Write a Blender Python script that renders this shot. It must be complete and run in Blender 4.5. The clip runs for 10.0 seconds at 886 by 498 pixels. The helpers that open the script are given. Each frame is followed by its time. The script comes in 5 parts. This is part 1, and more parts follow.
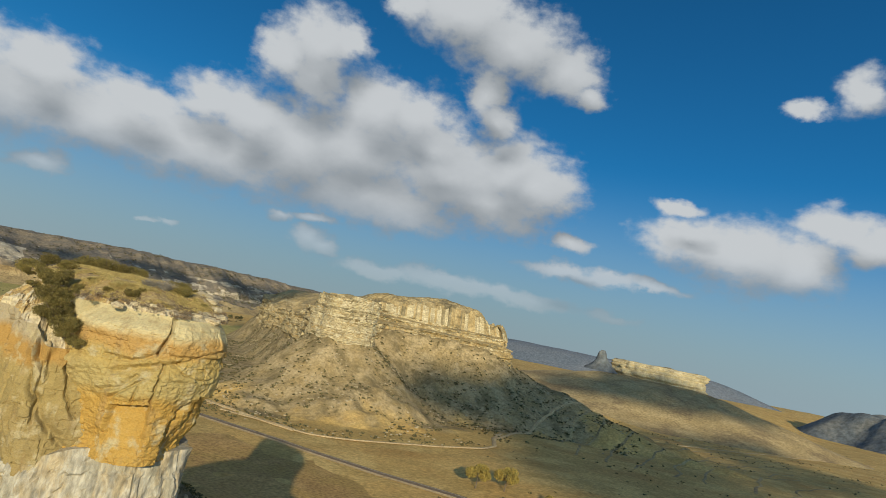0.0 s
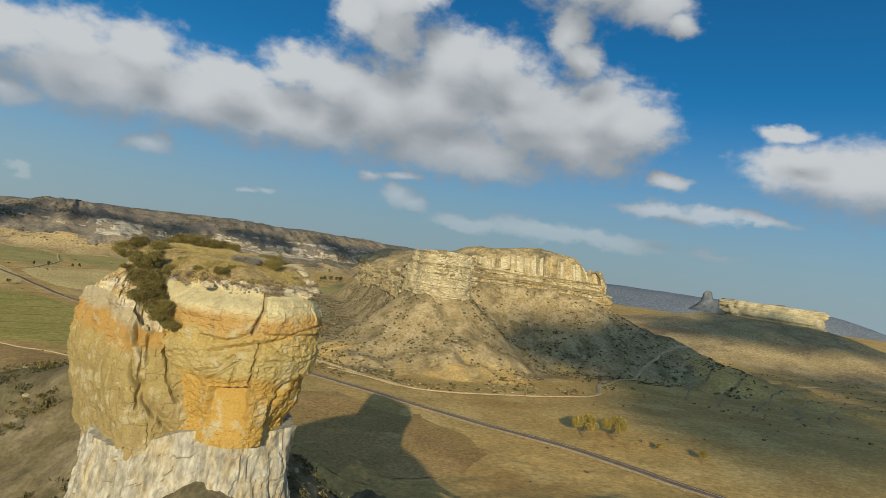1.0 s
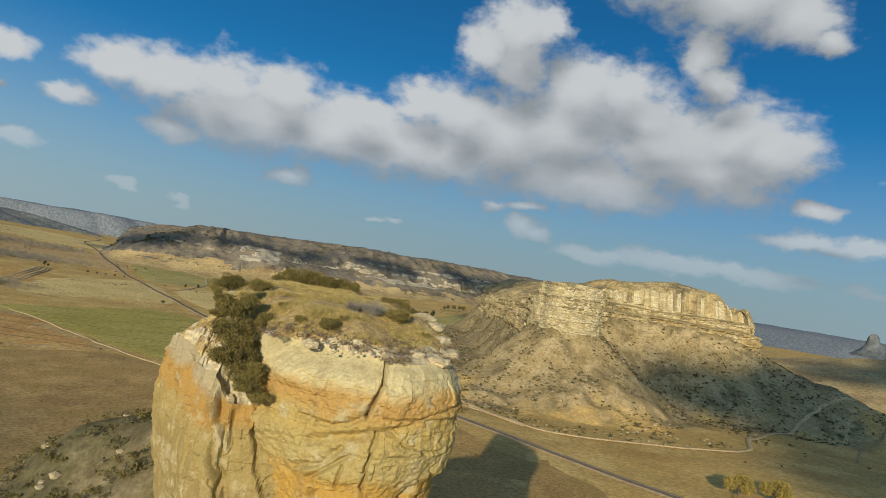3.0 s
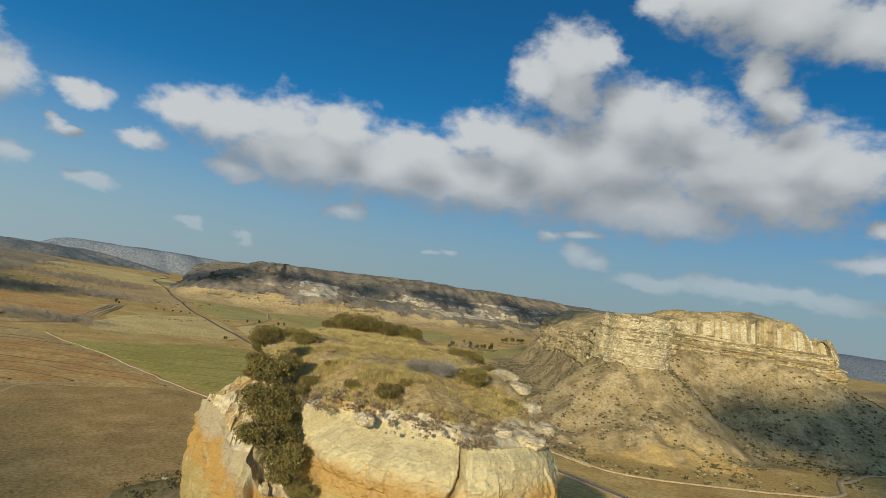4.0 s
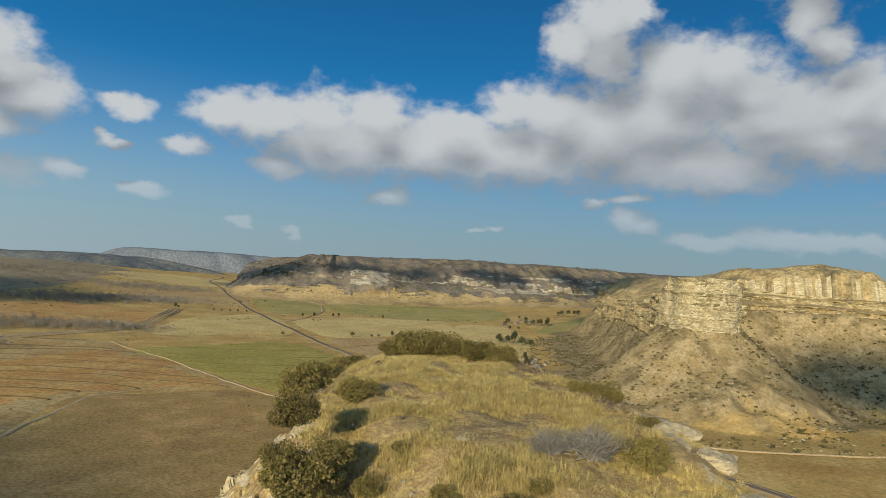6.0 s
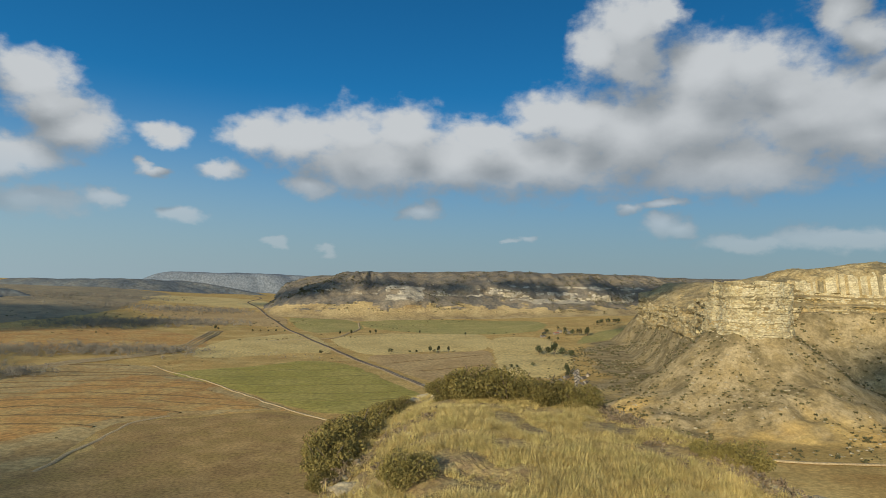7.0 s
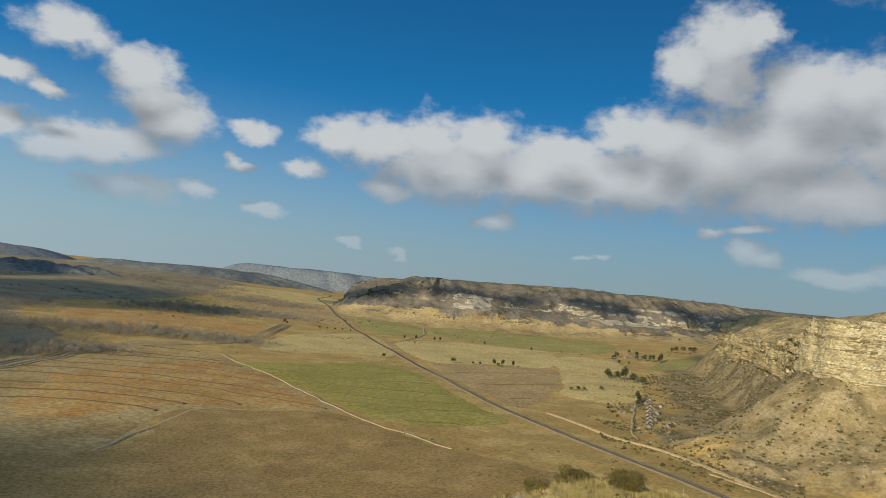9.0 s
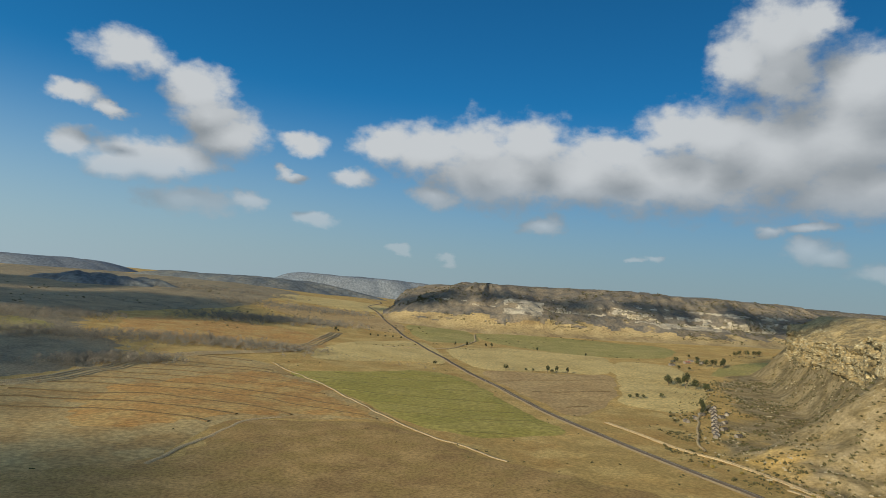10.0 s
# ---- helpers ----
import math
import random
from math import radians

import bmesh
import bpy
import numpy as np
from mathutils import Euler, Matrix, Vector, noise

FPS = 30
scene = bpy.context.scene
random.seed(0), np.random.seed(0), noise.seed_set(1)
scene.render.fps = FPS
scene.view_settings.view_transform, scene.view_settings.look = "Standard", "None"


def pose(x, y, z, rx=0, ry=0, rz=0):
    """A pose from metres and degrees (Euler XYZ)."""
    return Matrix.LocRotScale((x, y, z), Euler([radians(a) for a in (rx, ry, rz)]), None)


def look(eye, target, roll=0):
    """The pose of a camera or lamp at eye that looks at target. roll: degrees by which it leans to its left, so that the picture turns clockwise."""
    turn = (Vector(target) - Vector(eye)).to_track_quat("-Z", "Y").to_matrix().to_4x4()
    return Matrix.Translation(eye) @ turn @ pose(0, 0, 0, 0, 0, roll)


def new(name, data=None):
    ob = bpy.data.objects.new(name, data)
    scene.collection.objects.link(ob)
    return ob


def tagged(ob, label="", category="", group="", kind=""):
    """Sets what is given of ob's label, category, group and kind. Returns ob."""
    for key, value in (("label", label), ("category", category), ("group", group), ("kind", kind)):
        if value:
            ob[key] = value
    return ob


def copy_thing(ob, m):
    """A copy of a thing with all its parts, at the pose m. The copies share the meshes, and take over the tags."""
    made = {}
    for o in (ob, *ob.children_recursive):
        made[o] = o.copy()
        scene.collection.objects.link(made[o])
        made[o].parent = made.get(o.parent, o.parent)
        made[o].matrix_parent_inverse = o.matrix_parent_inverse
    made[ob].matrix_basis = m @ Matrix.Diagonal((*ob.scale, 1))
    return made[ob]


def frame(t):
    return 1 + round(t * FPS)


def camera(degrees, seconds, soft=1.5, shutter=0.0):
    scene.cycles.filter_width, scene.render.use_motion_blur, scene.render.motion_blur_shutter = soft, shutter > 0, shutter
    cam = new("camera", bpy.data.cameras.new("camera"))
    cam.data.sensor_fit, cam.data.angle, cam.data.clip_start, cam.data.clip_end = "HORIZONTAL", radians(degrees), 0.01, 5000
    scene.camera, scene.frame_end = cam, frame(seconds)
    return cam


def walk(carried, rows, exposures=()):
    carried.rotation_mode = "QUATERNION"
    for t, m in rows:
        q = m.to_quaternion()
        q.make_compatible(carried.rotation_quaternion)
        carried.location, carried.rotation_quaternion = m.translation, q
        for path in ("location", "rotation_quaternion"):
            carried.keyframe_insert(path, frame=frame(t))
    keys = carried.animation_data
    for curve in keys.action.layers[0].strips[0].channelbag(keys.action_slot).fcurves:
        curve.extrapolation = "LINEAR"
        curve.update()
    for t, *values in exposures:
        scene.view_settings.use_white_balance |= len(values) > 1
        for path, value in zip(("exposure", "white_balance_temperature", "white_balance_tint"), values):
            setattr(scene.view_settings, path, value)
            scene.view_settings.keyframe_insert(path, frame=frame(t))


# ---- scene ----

from mathutils import geometry

# ------------------------------------------------------------------ camera
cam = camera(70.23, 10.0, soft=0.65)
PATH = [
    (0, (-25.42, -74.79, 125.84), (44.38, -4.14, 137.53), 11.57),
    (0.5, (-23.42, -72.76, 126.80), (39.74, 4.56, 132.52), 11.33),
    (1, (-20.71, -67.73, 127.04), (39.85, 11.82, 128.75), 8.13),
    (1.5, (-18.22, -62.56, 127.50), (37.43, 20.48, 130.09), 6.66),
    (2, (-15.82, -56.82, 127.93), (36.94, 28.04, 131.73), 7.13),
    (2.5, (-13.77, -51.40, 128.13), (35.27, 35.72, 130.16), 6.83),
    (2.7, (-13.02, -49.16, 128.15), (34.02, 39.05, 130.57), 7.88),
    (3.8, (-8.95, -35.38, 129.16), (26.99, 57.74, 135.29), 9.51),
    (4, (-8.44, -32.99, 129.31), (26.41, 60.47, 136.38), 8.45),
    (4.5, (-7.32, -27.24, 129.87), (24.75, 67.04, 139.04), 1.98),
    (5, (-6.53, -21.71, 130.34), (24.39, 73.23, 135.83), -0.68),
    (5.2, (-6.11, -19.56, 130.54), (23.71, 75.80, 134.73), -0.55),
    (6.3, (-4.58, -8.90, 131.46), (23.01, 87.17, 134.61), 4.80),
    (6.5, (-4.29, -6.71, 131.58), (21.03, 89.98, 134.93), 4.00),
    (7, (-3.57, -0.86, 131.89), (19.51, 96.32, 136.67), 1.44),
    (7.5, (-2.94, 4.63, 132.21), (19.98, 101.76, 138.67), 2.59),
    (8, (-2.30, 10.74, 132.42), (18.88, 108.29, 138.39), 3.15),
    (8.5, (-1.46, 17.03, 132.48), (13.72, 115.74, 137.52), 5.26),
    (9, (-0.41, 24.44, 132.09), (11.58, 123.56, 137.63), 5.94),
    (9.5, (0.30, 33.24, 132.16), (8.99, 132.69, 137.91), 7.27),
    (10, (0.65, 42.54, 132.28), (4.88, 142.29, 137.99), 4.95),
]
walk(cam, [(t, look(e, g, r)) for t, e, g, r in PATH])

# ------------------------------------------------------------------ light
SUN_AZ, SUN_EL = 218.5, 15.5          # compass bearing from +y towards +x, and height
scene.view_settings.exposure = 0.0

world = bpy.data.worlds.new("sky")
scene.world = world
world.use_nodes = True
WT = world.node_tree
for n in list(WT.nodes):
    WT.nodes.remove(n)


def math_node(tree, op, a, b=None, c=None, clamp=False):
    n = tree.nodes.new("ShaderNodeMath")
    n.operation, n.use_clamp = op, clamp
    for i, v in enumerate((a, b, c)):
        if v is None:
            continue
        if isinstance(v, (int, float)):
            n.inputs[i].default_value = v
        else:
            tree.links.new(v, n.inputs[i])
    return n.outputs[0]


def vec_node(tree, op, a, b=None):
    n = tree.nodes.new("ShaderNodeVectorMath")
    n.operation = op
    for i, v in enumerate((a, b)):
        if v is None:
            continue
        if isinstance(v, (tuple, list)):
            n.inputs[i].default_value = v
        else:
            tree.links.new(v, n.inputs[i])
    return n.outputs["Value"] if op == "LENGTH" else n.outputs["Vector"]


def mix_node(tree, fac, a, b, blend="MIX"):
    n = tree.nodes.new("ShaderNodeMix")
    n.data_type, n.blend_type = "RGBA", blend
    for i, v in ((0, fac), (6, a), (7, b)):
        if isinstance(v, (int, float)):
            n.inputs[i].default_value = v
        elif isinstance(v, (tuple, list)):
            n.inputs[i].default_value = (*v[:3], 1)
        else:
            tree.links.new(v, n.inputs[i])
    return n.outputs[2]


def ramp_node(tree, fac, lo, hi, out_lo=0.0, out_hi=1.0):
    n = tree.nodes.new("ShaderNodeMapRange")
    n.interpolation_type = "SMOOTHSTEP"
    for i, v in enumerate((fac, lo, hi, out_lo, out_hi)):
        if isinstance(v, (int, float)):
            n.inputs[i].default_value = v
        else:
            tree.links.new(v, n.inputs[i])
    return n.outputs[0]


# clouds: azimuth, height, half width, half height, in degrees
MAIN_BANK = [(-3.5, 13.0, 2.9, 1.8), (0.3, 12.7, 4.2, 2.3), (4.7, 13.4, 4.2, 2.6), (9.7, 14.0, 3.6, 2.6), (6.8, 11.0, 7.8, 3.1),
             (14.0, 11.4, 7.8, 3.4), (17.1, 13.6, 4.2, 1.8), (21.9, 15.2, 3.1, 2.3), (25.6, 14.8, 4.7, 3.1), (22.0, 11.2, 10.4, 3.1),
             (29.7, 13.2, 6.3, 4.7), (29.7, 22.5, 3.9, 3.1)]
MAIN_BANK_2 = [(27.1, 20.7, 2.6, 2.1), (32.2, 23.3, 2.1, 2.1), (30.2, 19.6, 3.6, 3.1), (36.2, 18.3, 4.7, 3.4), (39.6, 18.5, 4.2, 2.9),
               (34.8, 14.6, 7.8, 4.7), (42.3, 16.0, 4.7, 3.1), (44.0, 14.0, 7.8, 3.9), (49.1, 15.3, 5.2, 3.4), (52.1, 14.5, 4.2, 2.9),
               (48.2, 12.3, 6.8, 2.6), (37.2, 10.5, 10.4, 2.6)]
HIGH_BANK = [(42.4, 28.1, 6.3, 3.1), (47.4, 26.2, 6.3, 3.6), (52.7, 24.6, 3.6, 2.3), (45.8, 21.5, 1.8, 2.6), (47.4, 19.5, 2.1, 1.8),
             (55.2, 23.0, 2.1, 1.0), (36.8, 27.8, 2.6, 1.6)]
EAST_BANK = [(65.8, 11.8, 4.7, 2.1), (70.4, 11.0, 5.2, 3.1), (74.2, 10.7, 3.6, 2.6), (76.9, 14.2, 3.1, 1.8), (78.9, 13.1, 3.1, 1.8),
             (64.9, 14.6, 2.1, 0.8), (55.3, 7.6, 4.2, 0.8), (59.4, 7.3, 3.6, 0.7), (63.8, 7.3, 3.1, 0.5), (46.5, 4.6, 6.8, 1.0),
             (53.4, 4.3, 5.2, 0.9), (60.5, 4.1, 2.6, 0.5), (55.9, 9.9, 2.1, 0.7), (32.3, 6.0, 2.1, 1.0), (29.9, 7.5, 1.6, 0.6),
             (77.1, 24.4, 2.1, 2.1), (73.3, 22.9, 1.8, 0.8)]
WEST_BANK = [(-20.2, 15.3, 3.1, 2.1), (-19.0, 13.3, 2.9, 1.6), (-17.1, 12.0, 3.1, 2.3), (-25.7, 17.0, 3.4, 1.8), (-23.6, 9.2, 4.2, 1.8),
             (-20.7, 9.5, 3.6, 1.6), (-25.8, 8.0, 2.3, 1.3), (-19.9, 6.1, 3.9, 1.3), (-15.2, 6.8, 2.1, 0.8), (-28.9, 9.3, 1.8, 1.3),
             (-29.0, 13.2, 2.1, 0.8), (-26.5, 12.5, 1.6, 0.5), (-11.0, 12.1, 2.3, 1.0)]
SMALL_BANK = [(-9.1, 5.4, 1.8, 0.8), (-6.3, 9.7, 2.3, 0.9), (1.2, 8.8, 2.6, 1.3), (-11.7, 9.3, 1.3, 0.5), (11.2, 6.7, 2.1, 0.9),
              (-1.6, 3.4, 1.1, 0.4), (2.9, 3.1, 0.9, 0.4), (19.1, 4.2, 0.8, 0.3), (20.6, 4.5, 0.9, 0.4), (33.7, 5.7, 2.3, 0.8),
              (32.7, 7.6, 2.1, 0.5), (39.6, 4.3, 4.7, 0.8)]


def cloud_group():
    """Node group: a place in the sky (azimuth, height in degrees) -> how deep inside a cloud it lies."""
    g = bpy.data.node_groups.new("cloud_field", "ShaderNodeTree")
    g.interface.new_socket("place", in_out="INPUT", socket_type="NodeSocketVector")
    g.interface.new_socket("depth", in_out="OUTPUT", socket_type="NodeSocketFloat")
    i, o = g.nodes.new("NodeGroupInput"), g.nodes.new("NodeGroupOutput")
    total = None
    for az, el, rx, ry in MAIN_BANK + MAIN_BANK_2 + HIGH_BANK + EAST_BANK + WEST_BANK + SMALL_BANK:
        d = vec_node(g, "SUBTRACT", i.outputs[0], (az, el - 0.7, 0))
        d = vec_node(g, "MULTIPLY", d, (1 / (rx * 1.12), 1 / (ry * 1.12), 0))
        v = math_node(g, "SUBTRACT", 1.0, vec_node(g, "LENGTH", d))
        total = v if total is None else math_node(g, "SMOOTH_MAX", total, v, 0.22)
    g.links.new(total, o.inputs[0])
    return g


def build_sky():
    t = WT
    coord = t.nodes.new("ShaderNodeTexCoord")
    sep = t.nodes.new("ShaderNodeSeparateXYZ")
    t.links.new(coord.outputs["Generated"], sep.inputs[0])
    az = math_node(t, "MULTIPLY", math_node(t, "ARCTAN2", sep.outputs[0], sep.outputs[1]), 57.2958)
    el = math_node(t, "MULTIPLY", math_node(t, "ARCSINE", sep.outputs[2]), 57.2958)
    com = t.nodes.new("ShaderNodeCombineXYZ")
    t.links.new(az, com.inputs[0]), t.links.new(el, com.inputs[1])
    place = com.outputs[0]
    flat = vec_node(t, "MULTIPLY", place, (0.8, 1.15, 1.0))
    big = t.nodes.new("ShaderNodeTexNoise")
    big.inputs["Scale"].default_value, big.inputs["Detail"].default_value, big.inputs["Roughness"].default_value = 0.28, 7.0, 0.56
    t.links.new(flat, big.inputs["Vector"])
    warp = vec_node(t, "MULTIPLY", vec_node(t, "SUBTRACT", big.outputs["Color"], (0.5, 0.5, 0.5)), (5.0, 3.4, 0))
    moved = vec_node(t, "ADD", place, warp)
    group = cloud_group()

    def depth(p):
        n = t.nodes.new("ShaderNodeGroup")
        n.node_tree = group
        t.links.new(p, n.inputs[0])
        return n.outputs[0]

    here = depth(moved)
    calm = vec_node(t, "ADD", place, vec_node(t, "MULTIPLY", warp, (0.5, 0.5, 0)))
    low, above = depth(calm), depth(vec_node(t, "ADD", calm, (-1.1, 3.2, 0)))
    fine = t.nodes.new("ShaderNodeTexNoise")
    fine.inputs["Scale"].default_value, fine.inputs["Detail"].default_value, fine.inputs["Roughness"].default_value = 0.75, 8.0, 0.57
    t.links.new(flat, fine.inputs["Vector"])
    frill = math_node(t, "MULTIPLY", math_node(t, "SUBTRACT", fine.outputs[0], 0.5), 0.85)
    body = math_node(t, "ADD", here, frill)
    # beyond the banks the sky goes on half covered
    side = ramp_node(t, math_node(t, "ABSOLUTE", math_node(t, "SUBTRACT", az, 25.0)), 66.0, 84.0)
    beyond = math_node(t, "MAXIMUM", side, ramp_node(t, el, 34.0, 46.0))
    loose = math_node(t, "MULTIPLY", math_node(t, "SUBTRACT", big.outputs[0], 0.46), 4.0)
    body = math_node(t, "ADD", body, math_node(t, "MULTIPLY", beyond, math_node(t, "SUBTRACT", loose, body)))
    cover = ramp_node(t, body, -0.12, 0.56)
    cover = math_node(t, "MULTIPLY", cover, ramp_node(t, el, 1.5, 11.0, 0.30, 0.97))
    slope = math_node(t, "SUBTRACT", low, above)
    lit = math_node(t, "ADD", math_node(t, "MULTIPLY", slope, 0.8), math_node(t, "MULTIPLY", math_node(t, "SUBTRACT", fine.outputs[0], 0.5), 0.20))
    lit = ramp_node(t, lit, -0.5, 0.66)
    lit = math_node(t, "MULTIPLY", lit, math_node(t, "SUBTRACT", 1.0, math_node(t, "MULTIPLY", ramp_node(t, el, 36.0, 60.0), 0.85)))   # high up only the grey bases show
    cloud = mix_node(t, lit, CLOUD_GREY, CLOUD_WHITE)

    sky = t.nodes.new("ShaderNodeTexSky")
    sky.sky_type, sky.sun_disc = "NISHITA", False
    sky.sun_elevation, sky.sun_rotation = radians(SUN_EL), radians(SUN_AZ)
    sky.altitude, sky.air_density, sky.dust_density, sky.ozone_density = 1700, 1.0, 1.2, 3.0
    tinted = mix_node(t, 1.0, sky.outputs[0], SKY_TINT, "MULTIPLY")
    mist = ramp_node(t, el, -1.0, 17.0, 0.94, 0.0)
    towards = math_node(t, "COSINE", math_node(t, "MULTIPLY", math_node(t, "SUBTRACT", az, SUN_AZ), math.pi / 180))
    glow = math_node(t, "MULTIPLY_ADD", towards, 0.5, 1.5)
    deep = t.nodes.new("ShaderNodeCombineXYZ")
    for q in range(3):
        t.links.new(math_node(t, "MULTIPLY_ADD", towards, 0.75, 1.6), deep.inputs[q])
    tinted = mix_node(t, 1.0, tinted, deep.outputs[0], "MULTIPLY")
    haze = t.nodes.new("ShaderNodeCombineXYZ")
    for q in range(3):
        t.links.new(math_node(t, "MULTIPLY", glow, MIST[q]), haze.inputs[q])
    tinted = mix_node(t, mist, tinted, haze.outputs[0])
    colour = mix_node(t, cover, tinted, cloud)
    back = t.nodes.new("ShaderNodeBackground")
    back.inputs["Strength"].default_value = SKY_STRENGTH
    t.links.new(colour, back.inputs["Color"])
    out = t.nodes.new("ShaderNodeOutputWorld")
    t.links.new(back.outputs[0], out.inputs[0])


SKY_STRENGTH = 0.10
CLOUD_WHITE, CLOUD_GREY = (5.7, 5.95, 6.1), (2.65, 2.93, 3.15)
MIST, SKY_TINT = (2.62, 3.35, 3.75), (0.12, 0.67, 0.90)
build_sky()

sun = new("sun", bpy.data.lights.new("sun", "SUN"))
sun.data.energy, sun.data.angle, sun.data.color = 5.0, radians(0.6), (1.0, 0.87, 0.63)
a, e = radians(SUN_AZ), radians(SUN_EL)
sun.matrix_world = look((math.sin(a) * math.cos(e) * 900, math.cos(a) * math.cos(e) * 900, math.sin(e) * 900), (0, 0, 0))

# ------------------------------------------------------------------ noise on arrays


def _hash(ix, iy, iz, seed):
    h = (ix * 374761393 + iy * 668265263 + iz * 2147483647 + seed * 974711) & 0xFFFFFFFF
    h = ((h ^ (h >> 13)) * 1274126177) & 0xFFFFFFFF
    h = ((h ^ (h >> 16)) * 2246822519) & 0xFFFFFFFF
    return ((h ^ (h >> 15)) & 0xFFFFFF) / float(0xFFFFFF)


def vnoise(x, y, z=0.0, seed=0):
    x, y, z = np.broadcast_arrays(np.asarray(x, float), np.asarray(y, float), np.asarray(z, float))
    ix, iy, iz = (np.floor(v).astype(np.int64) for v in (x, y, z))
    fx, fy, fz = x - ix, y - iy, z - iz
    fx, fy, fz = (v * v * (3 - 2 * v) for v in (fx, fy, fz))
    total = 0.0
    for dx in (0, 1):
        for dy in (0, 1):
            for dz in (0, 1):
                w = (fx if dx else 1 - fx) * (fy if dy else 1 - fy) * (fz if dz else 1 - fz)
                total = total + w * _hash(ix + dx, iy + dy, iz + dz, seed)
    return total * 2 - 1


def fbm(x, y, z=0.0, octaves=4, seed=0, gain=0.5):
    total, amp, f = 0.0, 1.0, 1.0
    for k in range(octaves):
        total = total + amp * vnoise(np.asarray(x) * f, np.asarray(y) * f, np.asarray(z) * f, seed + k * 17)
        amp, f = amp * gain, f * 2.03
    return total


def blocks(x, y, z, size, seed, squat=0.7, warp=0.35):
    """Broken rock: a constant value in each of many irregular blocks."""
    x, y, z = (np.asarray(v, float) for v in (x, y, z))
    wx = x / size + warp * vnoise(x / size, y / size, z / size, seed + 1)
    wy = y / size + warp * vnoise(x / size + 9, y / size, z / size, seed + 2)
    wz = z / size / squat + warp * vnoise(x / size * 0.6, y / size * 0.6, z / size + 5, seed + 3)
    shift = _hash(np.floor(wz).astype(np.int64), 0 * np.floor(wz).astype(np.int64), 7, seed)
    return _hash(np.floor(wx + shift).astype(np.int64), np.floor(wy + shift * 1.7).astype(np.int64), np.floor(wz).astype(np.int64), seed) * 2 - 1


def smooth(v, lo, hi):
    s = np.clip((np.asarray(v, float) - lo) / (hi - lo), 0, 1)
    return s * s * (3 - 2 * s)


def seg_dist(x, y, poly, closed=True):
    """Distance to a polyline and whether a place is inside it."""
    x, y = np.asarray(x, float), np.asarray(y, float)
    best, inside = np.full(x.shape, 1e9), np.zeros(x.shape, bool)
    n = len(poly)
    for k in range(n if closed else n - 1):
        (ax, ay), (bx, by) = poly[k], poly[(k + 1) % n]
        dx, dy = bx - ax, by - ay
        s = np.clip(((x - ax) * dx + (y - ay) * dy) / (dx * dx + dy * dy), 0, 1)
        best = np.minimum(best, np.hypot(x - ax - s * dx, y - ay - s * dy))
        if closed:
            cross = ((ay > y) != (by > y)) & (x < (bx - ax) * (y - ay) / (by - ay + 1e-12) + ax)
            inside ^= cross
    return best, inside


# ------------------------------------------------------------------ lie of the land
MESA = [(770, 1285), (690, 1120), (590, 870), (508, 700), (466, 632), (464, 590), (498, 577), (532, 584), (556, 622), (610, 632),
        (670, 612), (725, 578), (778, 543), (806, 560), (860, 660), (960, 900), (990, 1200), (900, 1330)]
PIN_AXIS = [(6, 8), (14, 58)]


def plain(x, y):
    x, y = np.asarray(x, float), np.asarray(y, float)
    X, Y = np.clip(x, -900, 1100) / 1000, np.clip(y, 100, 2600) / 1000
    lin = np.where(X > 0.5, 0.5 + (X - 0.5) * smooth(y, 600, 1300), X)
    sq = X * X * smooth(y, 500, 1200)
    z = 9.6 + 23.5 * lin - 41.1 * Y + 35.2 * sq - 15.7 * X * Y + 14.2 * Y * Y
    z = z - 0.014 * np.clip(x - 620, 0, 1100) * (1 - smooth(y, 500, 900))
    return z + 2.2 * fbm(x / 230, y / 230, seed=3, octaves=3) + 14 * smooth(y, 2300, 3600)


def land(x, y):
    x, y = np.asarray(x, float), np.asarray(y, float)
    z = plain(x, y)
    d, ins = seg_dist(x, y, MESA)
    d = np.where(ins, 0, d)
    gully = 1 + 0.14 * fbm(x / 55, y / 55, seed=9, octaves=3)
    reach = 132 + 200 * smooth(x, 770, 900) * (1 - smooth(y, 760, 950)) - 86 * smooth(y, 640, 740) * (1 - smooth(x, 690, 780))
    foot = np.clip(1 - d * gully / reach, 0, 1) ** 1.35
    high = smooth(x, 545, 600) * (1 - smooth(x, 750, 785)) * (1 - smooth(y, 700, 780))
    shelf = 84 - 24 * smooth(y, 650, 820) * (1 - smooth(x, 720, 800)) + 4 * vnoise(x / 70, y / 70, seed=33) + 19 * high * np.exp(-d / 30)
    z = z + (shelf - z) * foot
    d2, _ = seg_dist(x, y, PIN_AXIS, closed=False)
    g2 = 1 + 0.22 * fbm(x / 28, y / 28, seed=19, octaves=3)
    hill = np.exp(-np.power(d2 * g2 / 84.0, 1.3))
    z = z + (97 - z) * hill
    z = z + 14 * np.exp(-((x + 22) / 42) ** 2 - ((y - 74) / 46) ** 2)
    rough = smooth(np.maximum(foot, hill), 0.12, 0.5)
    z = z + rough * (1.3 * fbm(x / 14, y / 14, seed=29, octaves=4) + 2.5 * fbm(x / 45, y / 45, seed=31, octaves=2))
    return z


